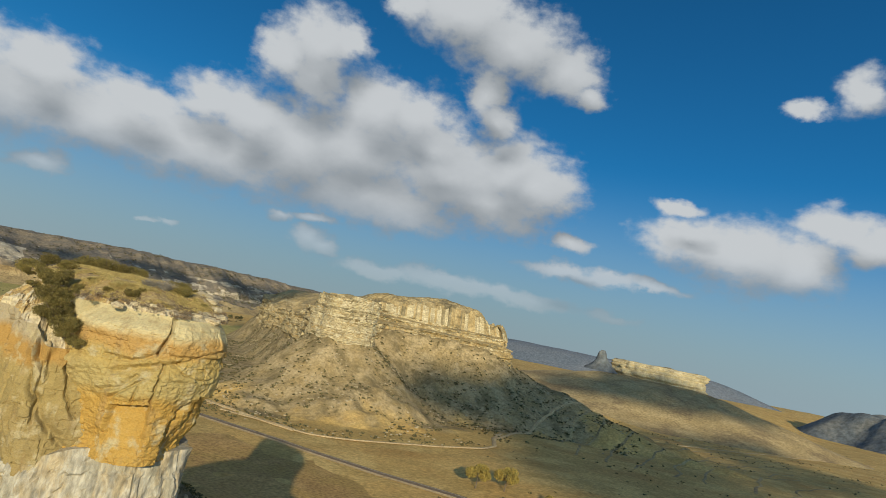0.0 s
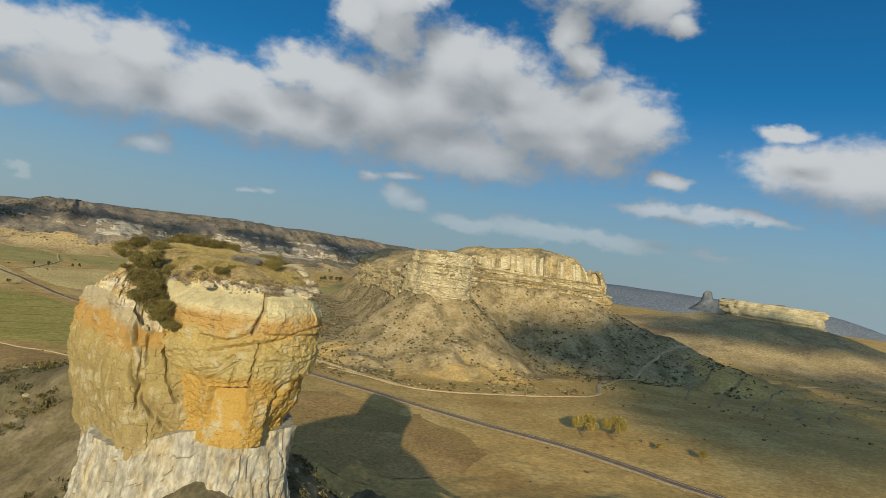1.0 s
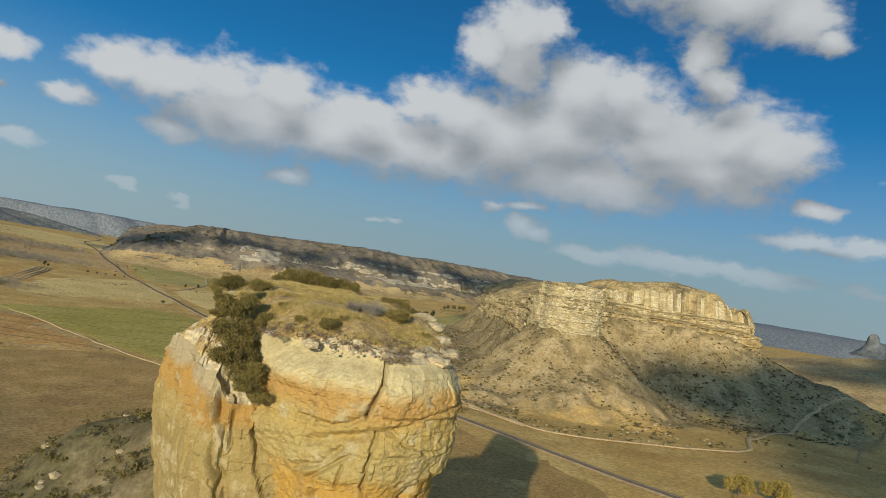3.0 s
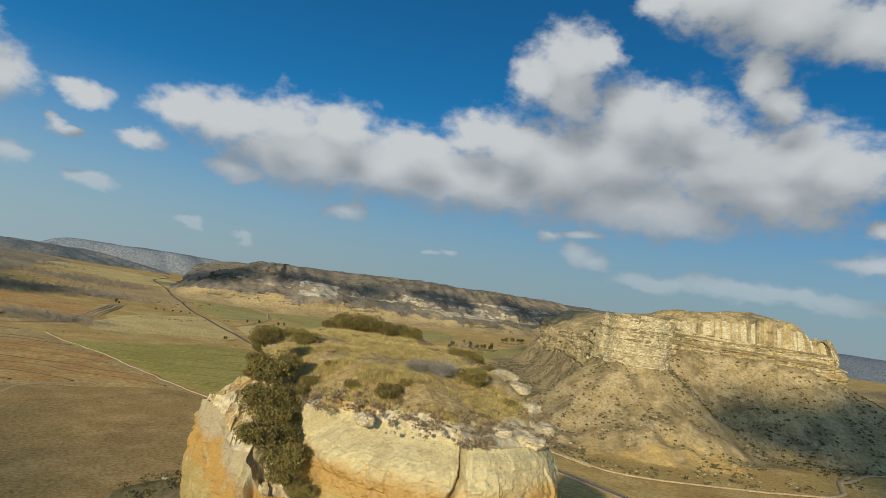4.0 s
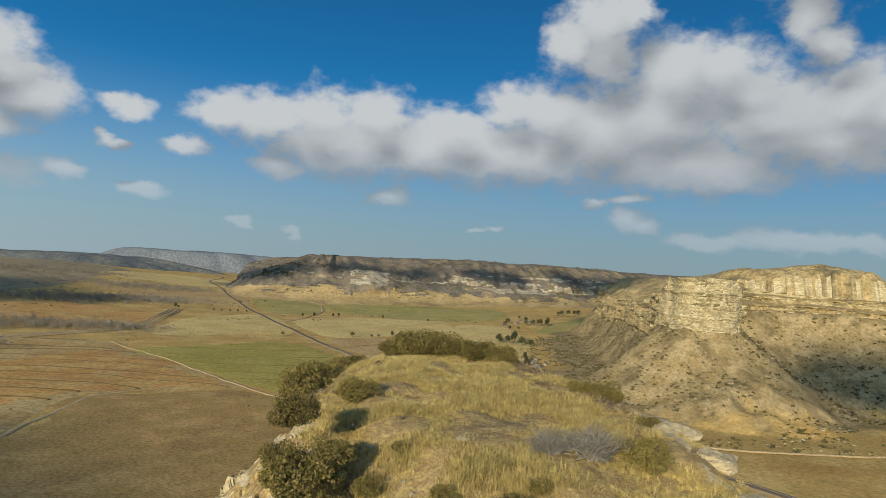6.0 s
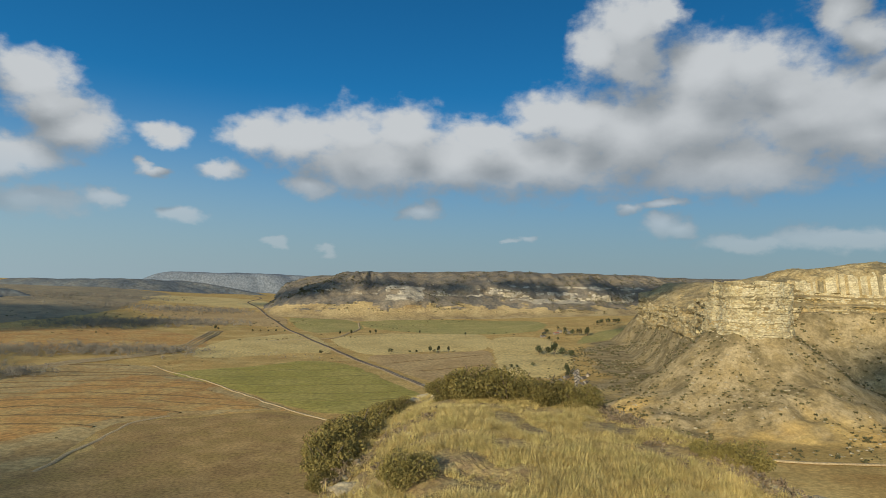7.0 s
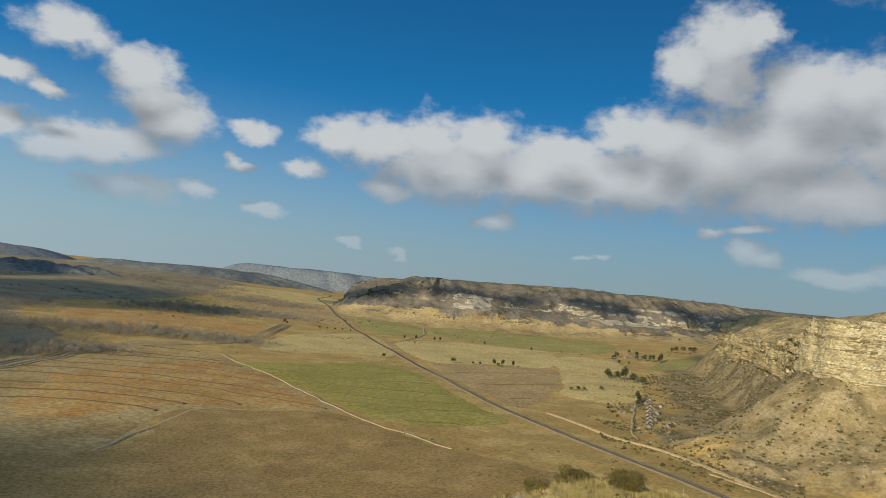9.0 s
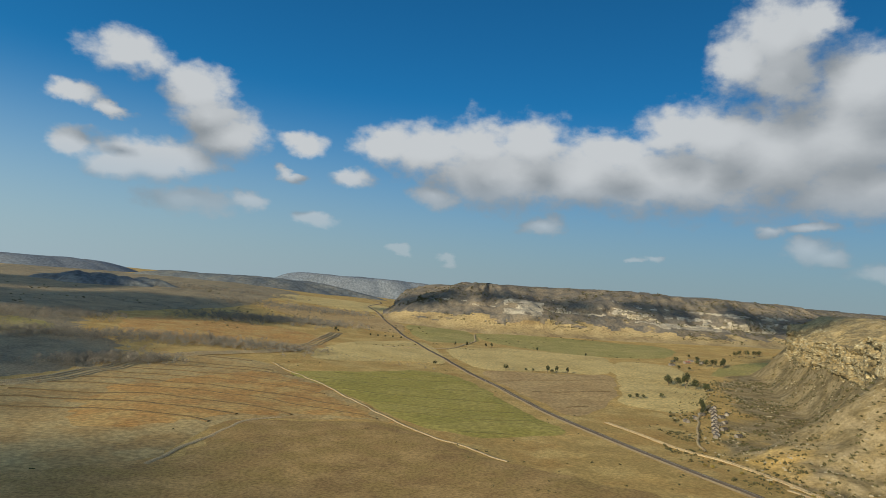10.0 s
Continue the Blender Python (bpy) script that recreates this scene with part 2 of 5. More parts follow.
# ------------------------------------------------------------------ materials
def material(name, colours, scale=1.0, rough=0.9, bump=0.3, fine=8.0, strata=0.0, vec=(1, 1, 1), spec=0.2, vary=0.0):
    """A matt, grained surface: colours mixed by noise at two scales; strata: bands by height."""
    m = bpy.data.materials.new(name)
    m.use_nodes = True
    t = m.node_tree
    p = t.nodes["Principled BSDF"]
    p.inputs["Roughness"].default_value = rough
    p.inputs["Specular IOR Level"].default_value = spec
    c = t.nodes.new("ShaderNodeTexCoord")
    v = vec_node(t, "MULTIPLY", c.outputs["Object"], vec)

    def noise_tex(s, detail=6.0, r=0.6, off=0.0):
        n = t.nodes.new("ShaderNodeTexNoise")
        n.inputs["Scale"].default_value, n.inputs["Detail"].default_value, n.inputs["Roughness"].default_value = s, detail, r
        t.links.new(vec_node(t, "ADD", v, (off, off * 1.7, off * 0.6)), n.inputs["Vector"])
        return n.outputs[0]

    big, small = noise_tex(scale), noise_tex(scale * fine, 5.0, 0.65, 31.0)
    col = colours[0]
    for k, other in enumerate(colours[1:]):
        f = ramp_node(t, noise_tex(scale * (1.0 + 0.7 * k), 6.0, 0.62, 11.0 * k), 0.42, 0.62)
        col = mix_node(t, f, col, other)
    if strata:
        sep = t.nodes.new("ShaderNodeSeparateXYZ")
        t.links.new(c.outputs["Object"], sep.inputs[0])
        z = math_node(t, "ADD", math_node(t, "MULTIPLY", sep.outputs[2], strata), math_node(t, "MULTIPLY", big, 2.2))
        band = t.nodes.new("ShaderNodeTexNoise")
        band.noise_dimensions = "1D"
        band.inputs["Scale"].default_value, band.inputs["Detail"].default_value = 1.0, 5.0
        t.links.new(z, band.inputs["W"])
        col = mix_node(t, ramp_node(t, band.outputs[0], 0.35, 0.7, 0.0, 0.55), col, [q * 0.62 for q in colours[0]])
    grain = ramp_node(t, small, 0.28, 0.72, 0.62, 1.3)
    gray = t.nodes.new("ShaderNodeCombineXYZ")
    for k in range(3):
        t.links.new(grain, gray.inputs[k])
    col = mix_node(t, 1.0, col, gray.outputs[0], "MULTIPLY")
    if vary:
        info = t.nodes.new("ShaderNodeObjectInfo")
        hue = t.nodes.new("ShaderNodeHueSaturation")
        t.links.new(ramp_node(t, info.outputs["Random"], 0, 1, 1 - vary, 1 + vary), hue.inputs["Value"])
        t.links.new(col, hue.inputs["Color"])
        col = hue.outputs[0]
    t.links.new(col, p.inputs["Base Color"])
    if bump:
        b = t.nodes.new("ShaderNodeBump")
        b.inputs["Strength"].default_value, b.inputs["Distance"].default_value = bump, 0.14 / scale / fine
        t.links.new(math_node(t, "ADD", small, big), b.inputs["Height"])
        t.links.new(b.outputs[0], p.inputs["Normal"])
    return m


M = {
    "veld": material("dry_veld", [(0.36, 0.265, 0.12), (0.25, 0.18, 0.09), (0.42, 0.315, 0.15)], 0.010, 0.95, 0.3, 18),
    "talus": material("talus_scrub", [(0.215, 0.172, 0.09), (0.135, 0.115, 0.062), (0.285, 0.235, 0.135)], 0.03, 0.95, 0.4, 9),
    "cream": material("cream_sandstone", [(0.50, 0.42, 0.255), (0.42, 0.32, 0.16), (0.42, 0.36, 0.25)], 0.25, 0.92, 0.6, 9),
    "white_rock": material("white_sandstone", [(0.38, 0.35, 0.27), (0.30, 0.275, 0.20), (0.36, 0.295, 0.18)], 0.3, 0.92, 0.5, 5, vec=(1, 1, 0.4)),
    "mesa_rock": material("mesa_sandstone", [(0.48, 0.395, 0.215), (0.33, 0.27, 0.155), (0.52, 0.445, 0.28)], 0.05, 0.92, 0.8, 9, 0.5, vec=(1, 1, 1.6)),
    "mesa_top": material("mesa_grass", [(0.33, 0.245, 0.11), (0.20, 0.16, 0.085), (0.40, 0.305, 0.15)], 0.03, 0.95, 0.4, 9),
    "plateau": material("plateau_scrub", [(0.165, 0.142, 0.108), (0.115, 0.105, 0.088), (0.225, 0.18, 0.12)], 0.012, 0.95, 0.6, 12),
    "plateau_rock": material("plateau_cliff", [(0.42, 0.36, 0.25), (0.20, 0.18, 0.145), (0.50, 0.435, 0.32)], 0.022, 0.95, 0.6, 10, 0.12),
    # distance haze painted into the base colour: blue-grey and lightened
    "haze_tinted_hill": material("haze_tinted_hill", [(0.14, 0.165, 0.19), (0.165, 0.185, 0.205)], 0.003, 1.0, 0.0, 30),
    "topsoil": material("dry_grass_turf", [(0.40, 0.285, 0.11), (0.23, 0.165, 0.08), (0.42, 0.32, 0.14), (0.29, 0.20, 0.095)], 0.7, 0.95, 0.9, 9),
    "green": material("winter_crop", [(0.355, 0.292, 0.064), (0.41, 0.33, 0.085)], 0.012, 0.95, 0.15, 16),
    "green_dull": material("dull_green_field", [(0.34, 0.29, 0.09), (0.42, 0.335, 0.115)], 0.012, 0.95, 0.15, 16),
    "rust": material("ploughed_red_field", [(0.52, 0.29, 0.088), (0.45, 0.24, 0.075), (0.53, 0.345, 0.12)], 0.012, 0.95, 0.2, 16),
    "tan": material("tan_field", [(0.46, 0.31, 0.12), (0.41, 0.26, 0.095), (0.49, 0.355, 0.15)], 0.012, 0.95, 0.2, 18),
    "wheat": material("stubble_field", [(0.64, 0.475, 0.185), (0.54, 0.39, 0.145)], 0.012, 0.95, 0.15, 16),
    "fallow": material("fallow_brown_field", [(0.50, 0.34, 0.145), (0.42, 0.275, 0.115)], 0.012, 0.95, 0.15, 16),
    "asphalt": material("asphalt", [(0.135, 0.102, 0.074), (0.16, 0.125, 0.092)], 0.3, 1.0, 0.2, 8, spec=0.05),
    # scrub's own grey-brown, greyed further by distance haze painted in
    "scrub": material("haze_greyed_scrubland", [(0.29, 0.225, 0.13), (0.22, 0.18, 0.11), (0.34, 0.27, 0.155)], 0.012, 0.95, 0.3, 24),
    "paint": material("worn_road_paint", [(0.42, 0.38, 0.30), (0.30, 0.265, 0.21)], 0.3, 0.9, 0.1, 8),
    "brown": material("brown_grazed_veld", [(0.40, 0.245, 0.085), (0.32, 0.195, 0.07), (0.47, 0.30, 0.11), (0.36, 0.235, 0.075)], 0.014, 0.95, 0.3, 30),
    "dirt": material("dirt_track", [(0.50, 0.37, 0.19), (0.43, 0.31, 0.16)], 0.1, 0.95, 0.2, 8),
    "bank": material("contour_bank", [(0.22, 0.14, 0.055), (0.17, 0.115, 0.05)], 0.1, 0.95, 0.3, 8),
    "field_line": material("grassed_field_line", [(0.16, 0.14, 0.042), (0.20, 0.17, 0.052)], 0.1, 0.95, 0.2, 8),
    "leaf": material("olive_leaf", [(0.165, 0.132, 0.037), (0.105, 0.092, 0.029), (0.21, 0.165, 0.05)], 1.2, 0.7, 0.0, 6, vary=0.25),
    "leaf_gum": material("dark_tree_leaf", [(0.055, 0.062, 0.028), (0.075, 0.08, 0.035)], 0.3, 0.75, 0.0, 6, vary=0.25),
    "leaf_willow": material("yellow_willow_leaf", [(0.30, 0.225, 0.055), (0.22, 0.175, 0.048)], 0.3, 0.8, 0.0, 6, vary=0.2),
    "shrub": material("slope_shrub", [(0.12, 0.105, 0.045), (0.085, 0.08, 0.038)], 0.2, 0.85, 0.0, 6),
    "bare": material("bare_grey_twigs", [(0.27, 0.235, 0.18), (0.19, 0.168, 0.13)], 0.05, 0.9, 0.0, 6),
    "twig": material("grey_dead_twigs", [(0.30, 0.27, 0.22), (0.22, 0.20, 0.165)], 1.5, 0.85, 0.0, 6),
    "bark": material("bark", [(0.16, 0.12, 0.08), (0.11, 0.085, 0.06)], 1.5, 0.9, 0.3, 6),
    "blade": material("dry_grass_blade", [(0.55, 0.435, 0.165), (0.46, 0.38, 0.14), (0.38, 0.295, 0.115), (0.50, 0.385, 0.15)], 0.45, 0.8, 0.0, 5),
    "boulder": material("pale_boulder", [(0.44, 0.365, 0.225), (0.34, 0.28, 0.175)], 0.8, 0.92, 0.5, 7, vary=0.15),
    "plaster": material("weathered_plaster", [(0.28, 0.245, 0.195), (0.21, 0.18, 0.14)], 0.4, 0.9, 0.2, 8, vary=0.2),
    "tin": material("dull_tin_roof", [(0.16, 0.135, 0.105), (0.12, 0.10, 0.08)], 0.4, 1.0, 0.2, 8, vary=0.3),
    "red_roof": material("red_painted_roof", [(0.36, 0.16, 0.10), (0.30, 0.14, 0.09)], 0.4, 0.7, 0.2, 8),
    "dark": material("dark_opening", [(0.03, 0.028, 0.026), (0.04, 0.036, 0.032)], 0.6, 0.8, 0.0, 6),
    "water": material("dam_water", [(0.10, 0.15, 0.20), (0.08, 0.12, 0.17)], 0.02, 0.15, 0.0, 6, spec=0.5),
    # rock and scrub colour with distance haze painted in as grey-blue
    "ridge": material("haze_tinted_ridge", [(0.135, 0.15, 0.15), (0.105, 0.12, 0.128), (0.18, 0.18, 0.16)], 0.006, 0.95, 0.4, 10),
    "cloud": material("cloud_white", [(0.9, 0.9, 0.9), (0.82, 0.83, 0.85)], 0.003, 1.0, 0.0, 6),
    "heath": material("brown_heath", [(0.20, 0.145, 0.09), (0.15, 0.115, 0.075), (0.25, 0.19, 0.11)], 0.8, 0.9, 0.0, 6),
}


def blended(name, attribute, low, high, scale, fine):
    """Two grained covers of the land, mixed by how stony the ground is."""
    m = bpy.data.materials.new(name)
    m.use_nodes = True
    t = m.node_tree
    p = t.nodes["Principled BSDF"]
    p.inputs["Roughness"].default_value, p.inputs["Specular IOR Level"].default_value = 0.95, 0.1
    c = t.nodes.new("ShaderNodeTexCoord")

    def tex(s, off=0.0, detail=7.0, r=0.62):
        n = t.nodes.new("ShaderNodeTexNoise")
        n.inputs["Scale"].default_value, n.inputs["Detail"].default_value, n.inputs["Roughness"].default_value = s, detail, r
        t.links.new(vec_node(t, "ADD", c.outputs["Object"], (off, off * 1.7, off * 0.6)), n.inputs["Vector"])
        return n.outputs[0]

    def mixed(cols, s, off):
        col = cols[0]
        for k, other in enumerate(cols[1:]):
            col = mix_node(t, ramp_node(t, tex(s * (1 + 0.8 * k), off + 13.0 * k), 0.42, 0.62), col, other)
        return col

    at = t.nodes.new("ShaderNodeAttribute")
    at.attribute_name = attribute
    small, mid = tex(scale * fine, 31.0, 5.0, 0.7), tex(scale * 5, 47.0)
    k = math_node(t, "ADD", at.outputs["Fac"], math_node(t, "MULTIPLY", math_node(t, "SUBTRACT", mid, 0.5), 0.9))
    col = mix_node(t, ramp_node(t, k, 0.25, 0.75), mixed(low, scale, 0.0), mixed(high, scale * 3, 77.0))
    col = mix_node(t, ramp_node(t, k, 1.15, 1.75), col, mixed([(0.155, 0.125, 0.062), (0.10, 0.088, 0.045), (0.22, 0.175, 0.10)], scale * 6, 55.0))
    g = math_node(t, "MULTIPLY", ramp_node(t, small, 0.28, 0.72, 0.70, 1.25), ramp_node(t, tex(scale * fine * 6, 91.0, 3.0, 0.7), 0.3, 0.7, 0.78, 1.16))
    gray = t.nodes.new("ShaderNodeCombineXYZ")
    for q in range(3):
        t.links.new(g, gray.inputs[q])
    t.links.new(mix_node(t, 1.0, col, gray.outputs[0], "MULTIPLY"), p.inputs["Base Color"])
    b = t.nodes.new("ShaderNodeBump")
    b.inputs["Strength"].default_value, b.inputs["Distance"].default_value = 0.35, 0.7
    t.links.new(math_node(t, "ADD", small, mid), b.inputs["Height"])
    t.links.new(b.outputs[0], p.inputs["Normal"])
    return m


M["land"] = blended("dry_land", "stony", [(0.57, 0.37, 0.125), (0.44, 0.265, 0.085), (0.60, 0.42, 0.155), (0.46, 0.31, 0.105)],
                    [(0.30, 0.222, 0.103), (0.19, 0.147, 0.073), (0.37, 0.285, 0.15)], 0.009, 30)


def veil(m, share):
    """Lets a share of the light pass, as a thin cloud does."""
    t = m.node_tree
    out, p = t.nodes["Material Output"], t.nodes["Principled BSDF"]
    clear, mixed = t.nodes.new("ShaderNodeBsdfTransparent"), t.nodes.new("ShaderNodeMixShader")
    mixed.inputs[0].default_value = share
    t.links.new(p.outputs[0], mixed.inputs[1]), t.links.new(clear.outputs[0], mixed.inputs[2])
    t.links.new(mixed.outputs[0], out.inputs["Surface"])


veil(M["cloud"], 0.33)


def layered(name, layers, scale, rough=0.9):
    """Bedded rock: (height, colour) from below upwards, with wavy bounds, stains running down and a pitted skin."""
    m = bpy.data.materials.new(name)
    m.use_nodes = True
    t = m.node_tree
    p = t.nodes["Principled BSDF"]
    p.inputs["Roughness"].default_value, p.inputs["Specular IOR Level"].default_value = rough, 0.15
    c = t.nodes.new("ShaderNodeTexCoord")
    sep = t.nodes.new("ShaderNodeSeparateXYZ")
    t.links.new(c.outputs["Object"], sep.inputs[0])

    def tex(s, v=(1, 1, 1), detail=7.0, r=0.6):
        n = t.nodes.new("ShaderNodeTexNoise")
        n.inputs["Scale"].default_value, n.inputs["Detail"].default_value, n.inputs["Roughness"].default_value = s, detail, r
        t.links.new(vec_node(t, "MULTIPLY", c.outputs["Object"], v), n.inputs["Vector"])
        return n.outputs[0]

    big, mid, small, streak = tex(scale), tex(scale * 3.0), tex(scale * 30.0, (1, 1, 1.4)), tex(scale * 4.5, (1, 1, 0.12))
    z = math_node(t, "ADD", sep.outputs[2], math_node(t, "MULTIPLY", math_node(t, "SUBTRACT", big, 0.5), 5.0))
    col = layers[0][1]
    for h, other in layers[1:]:
        col = mix_node(t, ramp_node(t, z, h - 0.8, h + 0.8), col, other)
    col = mix_node(t, ramp_node(t, mid, 0.52, 0.66, 0.0, 0.85), col, (0.41, 0.345, 0.195))
    col = mix_node(t, ramp_node(t, streak, 0.52, 0.75, 0.0, 0.6), col, (0.27, 0.185, 0.085))
    pit = ramp_node(t, small, 0.25, 0.7, 0.84, 1.08)
    grey = t.nodes.new("ShaderNodeCombineXYZ")
    for k in range(3):
        t.links.new(pit, grey.inputs[k])
    col = mix_node(t, 1.0, col, grey.outputs[0], "MULTIPLY")
    t.links.new(col, p.inputs["Base Color"])
    b = t.nodes.new("ShaderNodeBump")
    b.inputs["Strength"].default_value, b.inputs["Distance"].default_value = 0.7, 0.16
    t.links.new(math_node(t, "ADD", math_node(t, "ADD", small, mid), streak), b.inputs["Height"])
    t.links.new(b.outputs[0], p.inputs["Normal"])
    return m


M["sandstone"] = layered("ochre_sandstone", [(100, (0.40, 0.25, 0.062)), (109.8, (0.36, 0.28, 0.11)), (113.0, (0.375, 0.275, 0.093)), (115.4, (0.385, 0.24, 0.078)), (117.6, (0.50, 0.42, 0.225))], 0.13)
M["buttress"] = layered("buttress_sandstone", [(100, (0.29, 0.22, 0.09)), (106, (0.305, 0.23, 0.088)), (111.5, (0.35, 0.215, 0.065)), (115.0, (0.34, 0.285, 0.18))], 0.16)


# ------------------------------------------------------------------ mesh helpers
def mesh_object(name, verts, faces, mats, shade=True, index=None):
    me = bpy.data.meshes.new(name)
    me.from_pydata(verts, [], faces)
    for m in mats:
        me.materials.append(m)
    if index is not None:
        me.polygons.foreach_set("material_index", np.asarray(index, np.int32))
    if shade:
        me.polygons.foreach_set("use_smooth", np.ones(len(me.polygons), bool))
    me.update()
    return new(name, me)


def grid_faces(nu, nv, closed=False):
    """Quads of a grid whose vertex (i, j) has the number i * nv + j; closed: i runs round."""
    i, j = np.meshgrid(np.arange(nu if closed else nu - 1), np.arange(nv - 1), indexing="ij")
    i2 = (i + 1) % nu
    return np.stack([i * nv + j, i2 * nv + j, i2 * nv + j + 1, i * nv + j + 1], -1).reshape(-1, 4)


def spline(points, step, closed=False):
    """Evenly spaced points of a Catmull-Rom curve."""
    P = np.array(points, float)
    n, out = len(P), []
    for k in range(n if closed else n - 1):
        a, b, c, d = (P[(k + s) % n] if closed else P[min(max(k + s, 0), n - 1)] for s in (-1, 0, 1, 2))
        for s in np.linspace(0, 1, max(2, int(np.linalg.norm(c - b) / step) + 1), endpoint=False):
            out.append(0.5 * (2 * b + (c - a) * s + (2 * a - 5 * b + 4 * c - d) * s * s + (3 * b - 3 * c + d - a) * s ** 3))
    if not closed:
        out.append(P[-1])
    return np.array(out)


def normals_of(loop):
    """Outward normals of a counter-clockwise loop."""
    d = np.roll(loop, -1, 0) - np.roll(loop, 1, 0)
    n = np.stack([d[:, 1], -d[:, 0]], 1)
    return n / (np.linalg.norm(n, axis=1, keepdims=True) + 1e-9)


# ------------------------------------------------------------------ ground
def build_ground():
    u = np.linspace(-1, 1, 330)
    xs = 180 + 520 * np.sinh(u * 3.15) / np.sinh(1.0) / 1.0
    v = np.linspace(0, 1, 420)
    ys = -700 + 900 * v + 5400 * v ** 2.6
    # finer round the pillar and below the mesa
    xs = np.unique(np.concatenate([xs, np.arange(-150, 180, 2.5), np.arange(250, 900, 5.0)]).round(2))
    ys = np.unique(np.concatenate([ys, np.arange(-90, 220, 2.5), np.arange(300, 860, 5.0)]).round(2))
    xs, ys = xs[np.append(True, np.diff(xs) > 0.6)], ys[np.append(True, np.diff(ys) > 0.6)]
    X, Y = np.meshgrid(xs, ys, indexing="ij")
    Z = land(X, Y)
    verts = np.stack([X, Y, Z], -1).reshape(-1, 3)
    faces = grid_faces(len(xs), len(ys))
    c = verts
    d, ins = seg_dist(c[:, 0], c[:, 1], MESA)
    d2, _ = seg_dist(c[:, 0], c[:, 1], PIN_AXIS, closed=False)
    edge = 30 * fbm(c[:, 0] / 50, c[:, 1] / 50, seed=41, octaves=3)
    stony = np.maximum(1 - smooth(np.where(ins, 0, d) + edge, 60, 190), 1 - smooth(d2 + edge, 70, 190))
    stony = stony + (1 - smooth(d2 + 0.6 * edge, 55, 120))
    ob = mesh_object("ground", verts.tolist(), faces.tolist(), [M["land"]])
    ob.data.attributes.new("stony", "FLOAT", "POINT").data.foreach_set("value", stony.astype(np.float32))
    tagged(ob, "dry golden winter grassland with scrubby rocky slopes", "ground", kind="structure")


build_ground()


def drape(name, outline, mat, label, lift=0.5, step=14, ragged=5.0, kind="structure", category="field"):
    loop = spline(outline, 16, closed=True) if len(outline) > 3 else np.array(outline, float)
    loop = loop + np.stack([fbm(loop[:, 0] / 25, loop[:, 1] / 25, seed=51, octaves=2), fbm(loop[:, 0] / 25, loop[:, 1] / 25, seed=57, octaves=2)], 1) * ragged
    lo, hi = loop.min(0), loop.max(0)
    gx, gy = np.meshgrid(np.arange(lo[0], hi[0], step), np.arange(lo[1], hi[1], step * 1.6), indexing="ij")
    gx, gy = gx.ravel(), gy.ravel()
    d, ins = seg_dist(gx, gy, [tuple(p) for p in loop])
    keep = ins & (d > step * 0.4)
    pts = [Vector(p) for p in loop] + [Vector((x, y)) for x, y in zip(gx[keep], gy[keep])]
    n = len(loop)
    vs, _, fs, *_ = geometry.delaunay_2d_cdt(pts, [(k, (k + 1) % n) for k in range(n)], [], 1, 0.01)
    xy = np.array([(p.x, p.y) for p in vs])
    rim, _ = seg_dist(xy[:, 0], xy[:, 1], [tuple(p) for p in loop])
    z = land(xy[:, 0], xy[:, 1]) + np.where(rim < 0.5, 0.12, lift + 0.3)
    ob = mesh_object(name, np.column_stack([xy, z]).tolist(), [list(f) for f in fs], [mat])
    return tagged(ob, label, category, kind=kind)


def ribbon(name, points, width, mat, label, lift, category, step=10, wobble=0.0, lanes=((0.0, 1.0),), kind="structure"):
    c = spline(points, step)
    d = np.gradient(c, axis=0)
    nrm = np.stack([d[:, 1], -d[:, 0]], 1) / np.linalg.norm(d, axis=1, keepdims=True)
    verts, faces = [], []
    for off, share in lanes:
        w = width * share / 2
        cc = c + nrm * (off * width + wobble * fbm(c[:, 0] / 40, c[:, 1] / 40, seed=61)[:, None])
        base = len(verts)
        ring = []
        for s in (-1, -0.5, 0, 0.5, 1):
            p = cc + nrm * w * s
            ring.append(np.column_stack([p, land(p[:, 0], p[:, 1]) + lift * (1.8 if abs(s) < 1 else 0.7)]))
        g = np.stack(ring, 1).reshape(-1, 3)
        verts += g.tolist()
        faces += (grid_faces(len(c), 5) + base).tolist()
    return tagged(mesh_object(name, verts, faces, [mat]), label, category, kind=kind)


ROAD = [(350, 60), (343, 150), (337, 227), (314, 311), (290, 391), (262, 494), (234, 584), (190, 770), (126, 1119), (58, 1454), (-53, 2070),
        (-120, 2500), (-190, 2900), (-150, 3250), (-240, 3500)]
ribbon("road_verge", ROAD, 13, M["dirt"], "pale gravel shoulder along the tarred road", 0.55, "verge", step=14)
ribbon("road", ROAD, 8.0, M["asphalt"], "straight grey tarred country road across the plain", 0.95, "road", step=14)
ribbon("road_marking", ROAD[:9], 0.45, M["paint"], "worn pale centre line of the tarred road", 1.05, "road marking", step=14)

